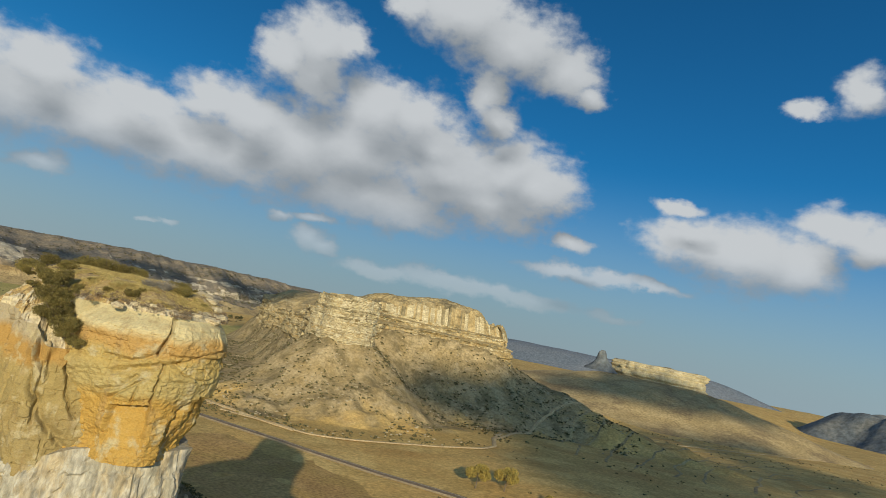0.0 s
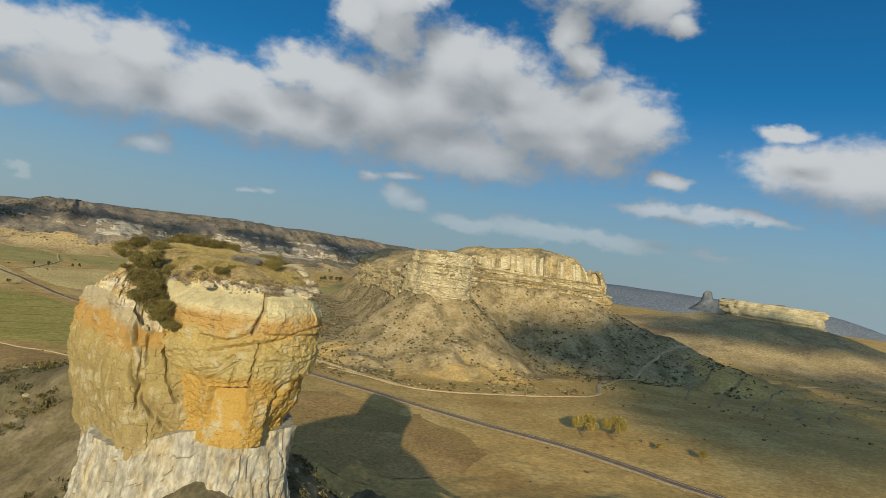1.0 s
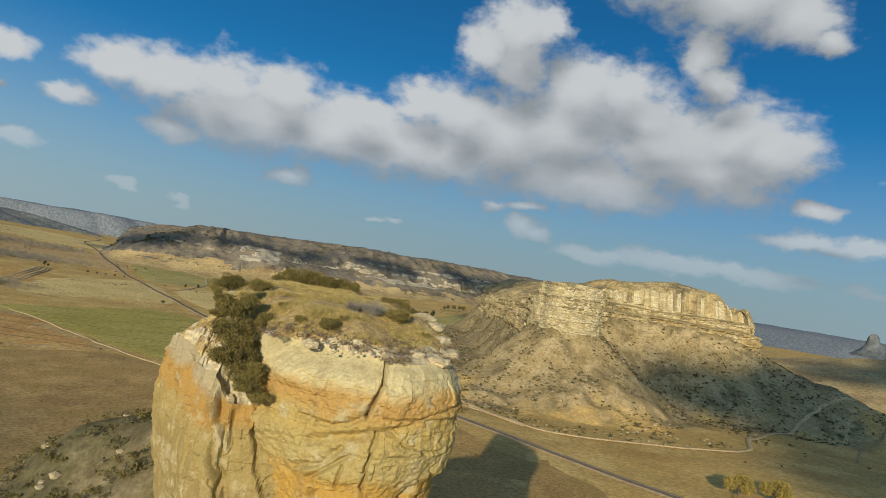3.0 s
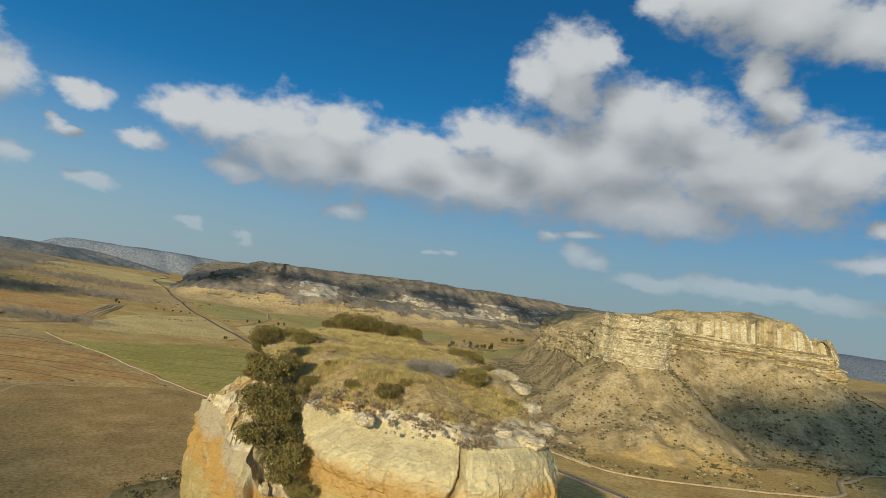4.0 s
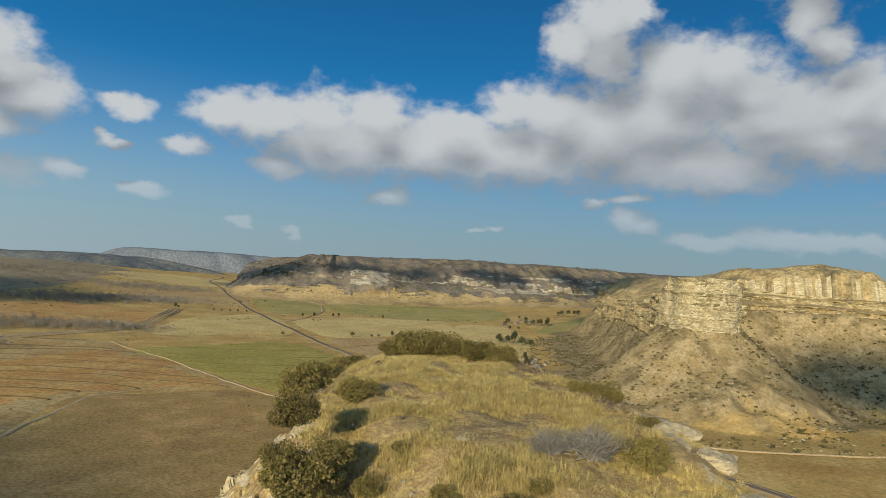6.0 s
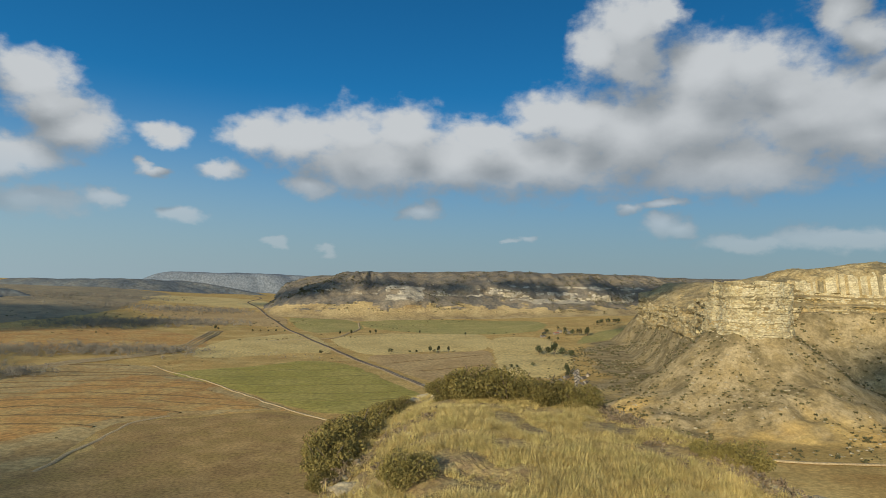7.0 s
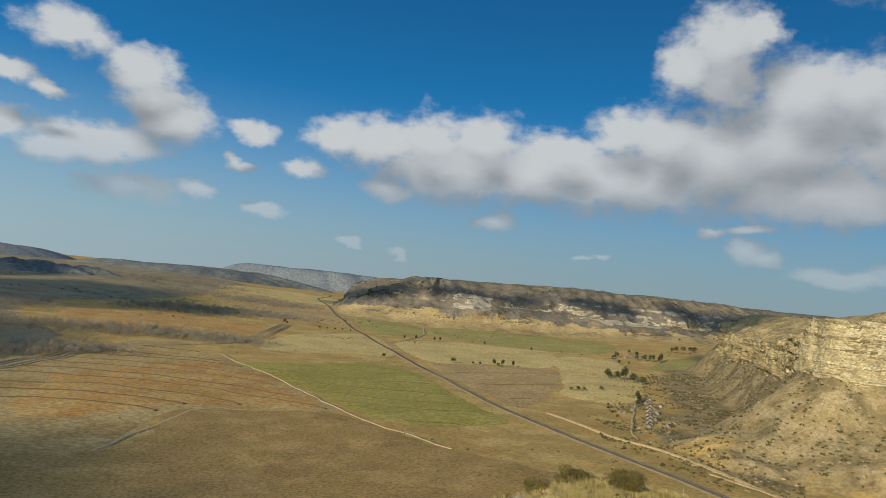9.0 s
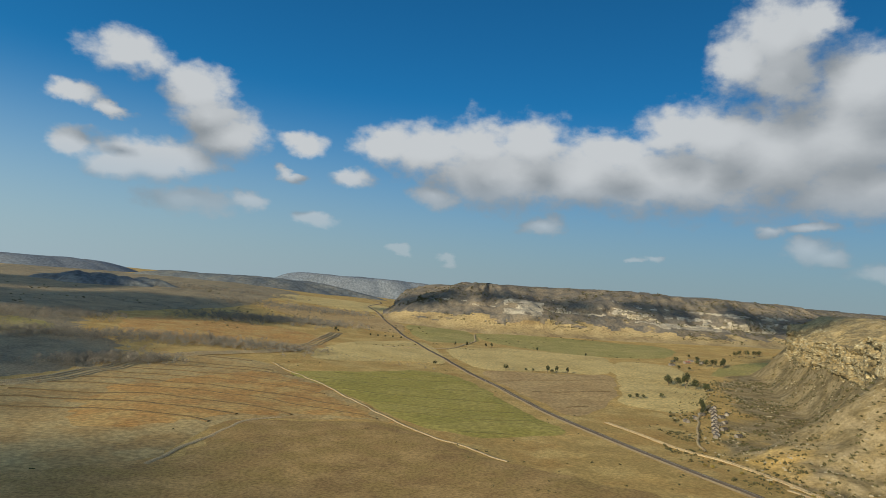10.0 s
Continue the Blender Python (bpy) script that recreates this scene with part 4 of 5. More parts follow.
    lift = -2.4 * smooth(b[:, 0], -4.4, -2.2) * (1 - smooth(b[:, 1], 11, 15)) + 1.2 * smooth(b[:, 1], 14, 19) - 1.4 * smooth(b[:, 1], 26, 33)
    bl, bz = [], []
    mid = np.array([-0.4, 22.0])
    for z in zb:
        k = (z - 98.0) / 18.0
        ring = mid + (b - mid) * (0.93 + 0.07 * math.sin(k * 2.6) - 0.07 * max(0, k - 0.8) / 0.2)
        bl.append(ring + np.column_stack([1.6 * (1 - k) * (1 - smooth(b[:, 0], -7, 1)), 0 * b[:, 0]]))
        bz.append(98.0 + k * (18.0 + lift))

    def skin_b(R):
        x, y, z = R[..., 0], R[..., 1], R[..., 2]
        d = 0.18 * blocks(x, y, z, 2.6, 112, 1.2) + 0.08 * blocks(x, y, z, 1.0, 114, 0.9) + 0.5 * fbm(x / 4, y / 4, z / 5, octaves=3, seed=111) + 0.13 * fbm(x / 1.0, y / 1.0, z / 1.2, octaves=3, seed=113)
        d = d - 1.5 * np.abs(fbm(x / 1.4, y / 1.4, z / 8, octaves=2, seed=115)) * smooth(z, 107, 113)
        wob = 0.5 * fbm(x / 2.6, y / 2.6, z / 2.2, seed=116, octaves=2)
        u = facing(x, y) + wob
        cut = line(u, z, [(-14.6, 111.2), (-13.8, 108.6), (-11.4, 105.2), (-9.4, 103.2), (-8.6, 100.5)], 0.30, 0.8) + line(u, z, [(-13.0, 111.8), (-12.9, 108.0), (-12.6, 104.6)], 0.12, 0.5)
        cut = cut + line(u, z, [(-10.6, 111.6), (-9.8, 108.0), (-8.2, 105.6)], 0.14, 0.6) + line(u, z, [(-15.8, 112.6), (-15.4, 108.0), (-15.0, 103.0)], 0.13, 0.45)
        return d + np.where(y < 15, cut, 0)

    def top_b(P, s):
        climb = smooth(P[:, 0], pin_left(P[:, 1]) - 4.6, pin_left(P[:, 1]) + 0.8)
        return P[:, 2] + (1 - s) * 0.3 + climb * 3.9 * smooth(P[:, 1], 12.5, 18) + 0.5 * blocks(P[:, 0], P[:, 1], P[:, 2], 1.3, 119, 0.8) + 0.3 * fbm(P[:, 0] / 1.2, P[:, 1] / 1.2, seed=117)

    under(loft("buttress", bl, bz, [M["buttress"], M["cream"], M["topsoil"]], skin_b, 34, top_b, lambda P: np.where(fbm(P[:, 0] / 1.3, P[:, 1] / 1.3, seed=118, octaves=3) > 0.12, 2, 1), flat=True), pin)

    # white foot
    W = [(-4.9, 19), (-4.2, 15.6), (-3.0, 13.0), (-0.6, 11.2), (3, 9.2), (6.5, 7.0), (10.5, 6.4), (14.5, 7.2), (17.0, 9.4), (18.2, 14), (19.3, 25), (20.2, 40), (18.3, 56), (12, 60), (6, 48), (1, 38), (-3.9, 28)]
    w = spline(W, 0.35, closed=True)
    zw = np.linspace(80, 102.6, 70)
    wl = [w + normals_of(w) * (0.2 + 1.9 * ((102.6 - z) / 20) ** 1.6) for z in zw]

    def skin_w(R):
        x, y, z = R[..., 0], R[..., 1], R[..., 2]
        flute = np.abs(vnoise(x / 1.1, y / 1.1, z / 12, seed=121))
        return 0.25 * blocks(x, y, z, 1.6, 122, 2.0) + 0.6 * fbm(x / 3.4, y / 3.4, z / 6, octaves=3, seed=119) - 0.8 * flute ** 2 + 0.18 * fbm(x / 0.6, y / 0.6, z / 0.9, octaves=2, seed=123)

    slope = 3.0 * (1 - smooth(w[:, 0], -3.5, 4.5))
    under(loft("white_foot", wl, [z - slope * smooth(z, 90, 102) for z in zw], [M["white_rock"], M["white_rock"]], skin_w, 4, flat=True), pin)


build_pinnacle()

# ------------------------------------------------------------------ clouds behind the camera, whose shade lies on the land
def to_sun(p, height):
    far = height / math.sin(radians(SUN_EL))
    a, e = radians(SUN_AZ), radians(SUN_EL)
    return Vector(p) + far * Vector((math.sin(a) * math.cos(e), math.cos(a) * math.cos(e), math.sin(e)))


def cumulus(over, lobes, seed):
    """A heap of billows that stands between the sun and a place; lobes: sideways, along, radius, thickness."""
    rng = random.Random(seed)
    c = to_sun((*over, float(land(over[0], over[1]))), 1400)
    bm = bmesh.new()
    for dx, dy, r, h in lobes:
        ico = bmesh.ops.create_icosphere(bm, subdivisions=3, radius=1.0)["verts"]
        ph = rng.random() * 50
        for v in ico:
            q = v.co.copy()
            k = 1 + 0.28 * noise.fractal(q * 1.7 + Vector((ph, 0, 0)), 0.8, 2.0, 4)
            v.co = Vector((q.x * r * k + dx, q.y * r * k + dy, max(q.z, -0.25) * h * k))
    me = bpy.data.meshes.new("cloud")
    bm.to_mesh(me)
    bm.free()
    me.materials.append(M["cloud"])
    me.polygons.foreach_set("use_smooth", np.ones(len(me.polygons), bool))
    ob = new("cloud", me)
    ob.location = c
    tagged(ob, "white fair-weather cumulus cloud out of view, placed to shade the valley", "cloud", group="drifting clouds", kind="structure")


cumulus((700, 512), [(0, 0, 130, 32), (120, 10, 110, 28), (-85, -30, 62, 20), (70, -70, 90, 20), (225, 60, 105, 24), (340, 110, 90, 24), (40, -80, 70, 20)], 1)
cumulus((760, 400), [(0, 0, 90, 20), (110, 30, 100, 22), (60, -110, 90, 18), (220, 60, 80, 18)], 12)
cumulus((590, 240), [(0, 0, 115, 20), (-70, -70, 80, 14), (130, 30, 110, 18), (60, -120, 100, 18)], 13)
cumulus((940, 230), [(0, 0, 110, 26), (130, -60, 90, 24), (270, -20, 120, 28), (-140, 10, 70, 18)], 2)
cumulus((655, 350), [(0, 0, 52, 14), (-45, -40, 40, 12), (50, 40, 46, 12)], 7)
cumulus((800, 2620), [(0, 0, 110, 16), (-240, 60, 100, 14), (330, 0, 130, 20), (740, -60, 170, 28), (1100, -60, 200, 34)], 3)
cumulus((150, 2640), [(0, 0, 140, 28), (-170, 160, 120, 24), (160, 60, 110, 22)], 11)
cumulus((-780, 1750), [(0, 0, 240, 34), (260, 80, 170, 28), (-380, -60, 260, 36), (60, 330, 200, 30)], 10)
cumulus((-1250, 2250), [(0, 0, 240, 44), (-400, -200, 260, 50), (150, 300, 160, 36)], 4)
# two unseen clouds added to darken the left, partly in place of lens vignetting
cumulus((-600, 800), [(0, 0, 170, 26), (-220, 120, 200, 28), (40, 250, 130, 20), (120, -190, 120, 20)], 14)
cumulus((-240, 420), [(0, 0, 110, 20), (-150, -90, 140, 24), (100, -80, 80, 16)], 5)
cumulus((1330, 520), [(0, 0, 70, 16), (110, -40, 80, 16), (-110, 30, 60, 14), (230, -90, 80, 16)], 9)
cumulus((960, 1560), [(0, 0, 110, 22), (130, 60, 100, 22)], 6)
cumulus((1800, 850), [(0, 0, 190, 30), (160, -120, 170, 30), (-150, 100, 150, 24), (120, 140, 150, 24)], 8)

# ------------------------------------------------------------------ fields and tracks
RUST = [(-362, 1080), (-280, 1110), (-214, 1072), (-111, 911), (-42, 779), (-2, 690), (-36, 702), (-148, 672), (-170, 600), (-190, 500), (-310, 440), (-394, 597), (-430, 760), (-400, 960)]
GREEN = [(-169, 1024), (-63, 1082), (20, 1150), (80, 1130), (108, 1038), (148, 819), (176, 715), (141, 680), (82, 655), (46, 670), (-3, 726), (-76, 863)]
drape("brown_veld", [(-172, 520), (-152, 662), (-38, 690), (0, 680), (39, 622), (90, 560), (190, 470), (262, 370), (280, 240), (180, 210), (60, 250), (-100, 290), (-260, 320), (-330, 400), (-300, 450)],
      M["brown"], "brown grazed veld between the pillar and the fields", 0.3, ragged=12.0)
drape("scrubland", [(-560, 700), (-430, 900), (-480, 1130), (-640, 1300), (-720, 1600), (-600, 2000), (-560, 2480), (-640, 3250), (-1900, 3250), (-1700, 1200), (-1000, 700)], M["scrub"], "scrubland beyond the ploughed fields, grey-brown partly from painted haze", 0.3, step=24, ragged=16)
drape("brown_field", RUST, M["tan"], "tan ploughed field with curved contour banks", 0.45)
drape("red_field", [(-300, 600), (-330, 800), (-214, 1000), (-111, 903), (-46, 776), (-10, 698), (-44, 708), (-148, 682), (-190, 640)], M["rust"], "reddish bare patch of the ploughed field", 0.75, ragged=14)
drape("green_field", GREEN, M["green"], "green winter crop field beside the road", 0.6)
drape("stubble_field", [(-170, 1422), (-100, 1576), (37, 1665), (80, 1309), (-15, 1266), (-166, 1202)], M["wheat"], "pale straw stubble field", 0.5)
drape("stubble_field", [(93, 1548), (223, 1668), (376, 1659), (485, 1587), (402, 1290), (287, 1272), (147, 1245)], M["wheat"], "pale straw stubble field", 0.5)
drape("fallow_field", [(144, 1200), (280, 1235), (391, 1250), (336, 1037), (302, 956), (214, 811), (187, 914)], M["fallow"], "bare brown fallow field", 0.6)
drape("green_field", [(-9, 2140), (90, 2180), (180, 2180), (199, 1850), (60, 1730)], M["green_dull"], "dull green far field", 0.6)
drape("green_field", [(239, 2120), (512, 2120), (780, 1960), (642, 1620), (396, 1660), (235, 1858)], M["green_dull"], "dull green far field", 0.6)
drape("pasture", [(433, 1395), (520, 1520), (600, 1430), (540, 1200), (480, 1030), (375, 880), (312, 940), (352, 1060), (405, 1260)], M["wheat"], "yellow grazed pasture dotted with trees", 0.55)
drape("green_pasture", [(630, 1310), (700, 1440), (860, 1580), (950, 1520), (860, 1400), (730, 1360)], M["green_dull"], "yellow-green pasture below the mesa", 0.6)
drape("fallow_field", [(-40, 1900), (-60, 2300), (-330, 2500), (-520, 2330), (-330, 2050)], M["fallow"], "dark ploughed far field", 0.6)
drape("stubble_field", [(-330, 2560), (-80, 2600), (-160, 3100), (-520, 3100), (-600, 2750)], M["wheat"], "pale far grassland", 0.7)
drape("fallow_field", [(-560, 1330), (-220, 1300), (-200, 1560), (-420, 1720), (-640, 1640)], M["rust"], "reddish bare field by the river trees", 0.6)
drape("stubble_field", [(-900, 1130), (-700, 1120), (-640, 1240), (-760, 1330), (-980, 1290)], M["green_dull"], "pale green plot near the river", 0.6)


def inside(poly, pts):
    _, ins = seg_dist(pts[:, 0], pts[:, 1], poly)
    return ins


def banks(poly, y_lo, y_hi, step, slope, bend, width, mat, label, seed, lift=0.85):
    rng = random.Random(seed)
    lo, hi = min(p[0] for p in poly), max(p[0] for p in poly)
    y = y_lo
    while y < y_hi:
        xs = np.linspace(lo, hi, 60)
        ys = y + slope * (xs - lo) + bend * np.sin((xs - lo) / (hi - lo) * math.pi) + 8 * fbm(xs / 70, 0 * xs + y, seed=seed)
        p = np.column_stack([xs, ys])
        k = inside(poly, p)
        if k.sum() > 8:
            run = p[k][1:-1]
            ribbon("contour_bank", [tuple(q) for q in run[::3]], width * rng.uniform(0.7, 1.2), mat, label, lift, "bank", step=9, wobble=3.0)
        y += step * rng.uniform(0.7, 1.3)


banks(RUST, 640, 1200, 46, -0.22, 60, 5.0, M["bank"], "low grassed contour bank across the ploughed field", 11)
banks(GREEN, 640, 1220, 75, -0.12, -26, 3.6, M["field_line"], "thin contour bank across the green field", 12)
banks([(155, 1190), (387, 1235), (328, 1000), (214, 820)], 850, 1250, 110, 0.3, 10, 3.4, M["bank"], "thin furrow across the fallow field", 13)
SPUR = [(640, 330), (760, 430), (980, 470), (1150, 300), (1050, 120), (760, 130)]
SPUR_FAR = [(900, 420), (1250, 560), (1500, 480), (1350, 250), (1000, 200)]
banks(SPUR_FAR, 150, 600, 46, -0.12, 45, 5.0, M["veld"], "curved contour bank on the sloping veld", 15, 0.3)
banks(SPUR, 60, 520, 40, 0.16, 55, 4.0, M["veld"], "curved contour bank on the sloping veld", 14, 0.3)

ribbon("dirt_track", [(-600, 740), (-441, 765), (-400, 900), (-377, 1056), (-300, 1160), (-235, 1260), (-205, 1460), (-187, 1700)], 34, M["dirt"],
       "pale twin-rut farm track", 0.9, "track", step=12, wobble=3.0, lanes=((-0.38, 0.16), (-0.12, 0.14), (0.2, 0.16), (0.45, 0.1)))
ribbon("dirt_track", [(598, 406), (700, 440), (840, 470), (1000, 470), (1250, 420), (1600, 340), (2000, 260)], 5, M["dirt"], "pale track across the sloping veld", 0.8, "track", step=14, wobble=5.0)
ribbon("dirt_track", [(1000, 470), (1060, 560), (1180, 640), (1400, 700), (1700, 720)], 5, M["dirt"], "pale track across the sloping veld", 0.8, "track", step=14, wobble=5.0)
ribbon("dirt_track", [(238, 772), (255, 700), (272, 639), (296, 600), (312, 540), (322, 470), (330, 430)], 7, M["dirt"], "pale dirt road beside the tar road", 0.9, "track", step=8, lanes=((-0.25, 0.4), (0.3, 0.35)))
ribbon("dirt_track", [(300, 520), (325, 470), (339, 419), (411, 384), (491, 355), (545, 365), (598, 406), (640, 430)], 5, M["dirt"], "pale winding dirt track below the mesa", 0.9, "track", step=8, wobble=2.0)
ribbon("dirt_track", [(292, 640), (312, 700), (350, 780), (400, 880), (440, 940)], 3.0, M["dirt"], "faint track past the ruined houses", 0.9, "track", step=8, wobble=2.0)
ribbon("dirt_track", [(-53, 1490), (90, 1560), (150, 1700), (190, 1850), (210, 2050)], 6, M["dirt"], "pale field boundary track", 0.9, "track", step=12, wobble=2.0)
ribbon("dirt_track", [(-178, 500), (-170, 540), (-160, 593), (-151, 660), (-120, 690)], 11, M["dirt"], "eroded pale gully in the red field", 0.45, "gully", step=7, wobble=3.0, lanes=((0.0, 0.45),))
ribbon("field_edge", [(-214, 1085), (-125, 945), (-57, 809), (-3, 700), (39, 632), (90, 562)], 3.4, M["dirt"], "rough grass strip between two fields", 0.6, "field edge", step=8, wobble=3.0)


POND = [(2010, 400), (2070, 470), (2150, 500), (2170, 470), (2110, 410), (2040, 380)]
drape("pond", POND, M["water"], "small still farm dam on the plain", 0.5, step=6, ragged=2.0, category="pond")


# ------------------------------------------------------------------ plants
def leaf_cloud(rng, n, radii, size, low=False, hollow=0.55, lumps=7, upright=0.0):
    """Vertices and faces of n small leaf cards in a lumpy oval crown standing on z = 0."""
    cen = []
    for _ in range(lumps):
        a, b = rng.uniform(0, 6.283), rng.uniform(-1.0, 0.9) if low else rng.uniform(-0.6, 1.0)
        cen.append((math.cos(a) * 0.62 * math.sqrt(max(0.05, 1 - b * b)), math.sin(a) * 0.62 * math.sqrt(max(0.05, 1 - b * b)), (0.0 if low else 0.25) + 0.5 * b, rng.uniform(0.30, 0.52)))
    V, F = [], []
    for _ in range(n):
        cx, cy, cz, r = rng.choice(cen)
        while True:
            q = Vector((rng.uniform(-1, 1), rng.uniform(-1, 1), rng.uniform(-1, 1)))
            if hollow < q.length < 1:
                break
        p = Vector(((cx + q.x * r) * radii[0], (cy + q.y * r) * radii[1], (0.5 + (cz + q.z * r) * 0.62) * radii[2]))
        p.z = max(p.z, 0.03)
        d = Vector((rng.gauss(0, 1), rng.gauss(0, 1), rng.gauss(0, 1) * (1 - upright) + upright * 1.5)).normalized()
        e = d.orthogonal().normalized()
        e = Matrix.Rotation(rng.uniform(0, 6.283), 3, d) @ e
        L = size * rng.uniform(0.6, 1.4)
        b = len(V)
        V += [p - d * L, p + e * L * 0.42, p + d * L, p - e * L * 0.42]
        F.append((b, b + 1, b + 2, b + 3))
    return V, F


def tube(V, F, pts, r0, r1, sides=5):
    for k, p in enumerate(pts):
        p = Vector(p)
        r = r0 + (r1 - r0) * k / max(1, len(pts) - 1)
        d = (Vector(pts[min(k + 1, len(pts) - 1)]) - Vector(pts[max(k - 1, 0)])).normalized()
        e = d.orthogonal().normalized()
        f = d.cross(e)
        b = len(V)
        V += [p + (e * math.cos(a) + f * math.sin(a)) * r for a in (6.2832 * i / sides for i in range(sides))]
        if k:
            F += [(b - sides + i, b - sides + (i + 1) % sides, b + (i + 1) % sides, b + i) for i in range(sides)]


def branches(rng, n, radii, thick):
    V, F = [], []
    for _ in range(n):
        a, up = rng.uniform(0, 6.283), rng.uniform(0.35, 1.0)
        end = Vector((math.cos(a) * radii[0] * rng.uniform(0.3, 0.9), math.sin(a) * radii[1] * rng.uniform(0.3, 0.9), radii[2] * up))
        mid = end * 0.5 + Vector((rng.uniform(-0.1, 0.1) * radii[0], rng.uniform(-0.1, 0.1) * radii[1], radii[2] * 0.08))
        tube(V, F, [(0, 0, -0.2), mid, end], thick, thick * 0.3, 4)
    return V, F


def plant(name, label, category, rng, radii, n, size, leaf, group="", stems=9, thick=0.05, upright=0.0, lumps=8):
    ob = thing(name, label, category, group=group)
    V, F = leaf_cloud(rng, n, radii, size, low=True, lumps=lumps, upright=upright)
    under(mesh_object("foliage", V, F, [leaf], shade=False), ob)
    V, F = branches(rng, stems, radii, thick)
    under(mesh_object("stem", V, F, [M["bark"]]), ob)
    return ob


def put(ob, x, y, z, s=1.0, turn=0.0, label=""):
    """A copy of a plant at a place, s times its size."""
    c = copy_thing(ob, pose(x, y, z, 0, 0, turn))
    c.scale = (s, s, s)
    if label:
        tagged(c, label)
    return c


rng = random.Random(7)
BUSHES = [plant("bush", "dense dark olive-green evergreen bush on the rock top", "bush", rng, (1.3, 1.3, 1.35), 6500, 0.055, M["leaf"], "bushes on the pinnacle", lumps=16) for _ in range(3)]
SPOTS = [(5.6, 11.2, 0.95, 0), (10.2, 45.2, 1.95, 1), (12.2, 43.4, 1.8, 2), (14.4, 41.2, 1.6, 0), (8.2, 46.6, 1.4, 1), (13.2, 13.9, 1.1, 2), (18.9, 26.6, 1.15, 1),
         (17.4, 27.6, 0.8, 0), (1.7, 27.3, 1.15, 2), (16.0, 39.6, 1.35, 1), (11.2, 46.2, 1.6, 0),
         (-1.2, 34.4, 1.4, 0), (-0.8, 36.6, 1.6, 1), (0.2, 39.2, 1.55, 2), (1.4, 42.0, 1.45, 0), (2.8, 45.0, 1.45, 1), (4.2, 48.2, 1.4, 2), (5.6, 51.2, 1.3, 0), (6.4, 53.8, 1.15, 1), (-1.7, 31.8, 0.8, 2),
         (-1.2, 11.4, 1.5, 2), (-2.2, 12.6, 1.7, 0), (-1.6, 13.8, 1.6, 1), (-2.6, 14.6, 1.6, 2), (-2.4, 16.6, 1.5, 0), (-2.8, 19.2, 1.1, 1), (-0.8, 15.2, 1.2, 0), (-0.9, 10.6, 1.1, 1),
         (-3.4, 13.2, 0.9, 2), (0.0, 10.0, 0.9, 0), (-1.2, 17.4, 1.0, 1), (-3.2, 17.8, 0.9, 0), (7.6, 57.0, 0.8, 1), (9.4, 60.4, 0.7, 2), (11.0, 60.6, 0.8, 0),
         (12.8, 60.4, 0.9, 1), (15.5, 59.0, 0.9, 2), (-3.0, 22.4, 0.7, 0), (0.8, 16.4, 0.7, 1), (3.4, 13.8, 0.55, 2), (2.6, 18.4, 0.5, 0), (15.2, 11.0, 0.5, 1), (17.2, 19.4, 0.55, 2), (7.2, 12.4, 0.5, 0)]
for n, (x, y, s, k) in enumerate(SPOTS):
    z = float(pin_top_z(x, y)) - 0.15
    gully = x < 0.1 and y < 20
    if gully:
        z = 114.0 + 1.0 * (y - 9.6) - 0.25 * max(0, -1.5 - x)
    z -= 0.6 if x < pin_left(y) + 0.9 and y > 20 else 0.0
    if n < 3:
        BUSHES[n].matrix_basis = pose(x, y, z, 0, 0, 40 * n) @ Matrix.Scale(s, 4)
    else:
        put(BUSHES[k], x, y, z, s, 67 * n, "low olive bush growing in the rock gully" if gully else "")

dead = thing("dead_bush", "leafless grey dead thorn bush among dry grass", "bush")
V, F = [], []
for _ in range(150):
    a, up = rng.uniform(0, 6.283), rng.uniform(0.15, 1.0)
    r = rng.uniform(0.5, 1.9)
    end = Vector((math.cos(a) * r, math.sin(a) * r, 1.7 * up * (1.15 - 0.3 * r)))
    p0 = Vector((rng.uniform(-0.5, 0.5), rng.uniform(-0.5, 0.5), -0.1))
    mid = (p0 + end) * 0.5 + Vector((rng.uniform(-0.2, 0.2), rng.uniform(-0.2, 0.2), 0.15))
    tube(V, F, [p0, mid, end], 0.035, 0.012, 3)
    for _ in range(5):
        q = mid.lerp(end, rng.random())
        tube(V, F, [q, q + Vector((rng.gauss(0, 0.22), rng.gauss(0, 0.22), rng.uniform(0.0, 0.35)))], 0.014, 0.006, 3)
under(mesh_object("crown", V, F, [M["twig"]]), dead)
dead.location = (10.9, 14.6, float(pin_top_z(10.9, 14.6)))
put(dead, 9.0, 15.2, float(pin_top_z(9.0, 15.2)), 0.75, 100)


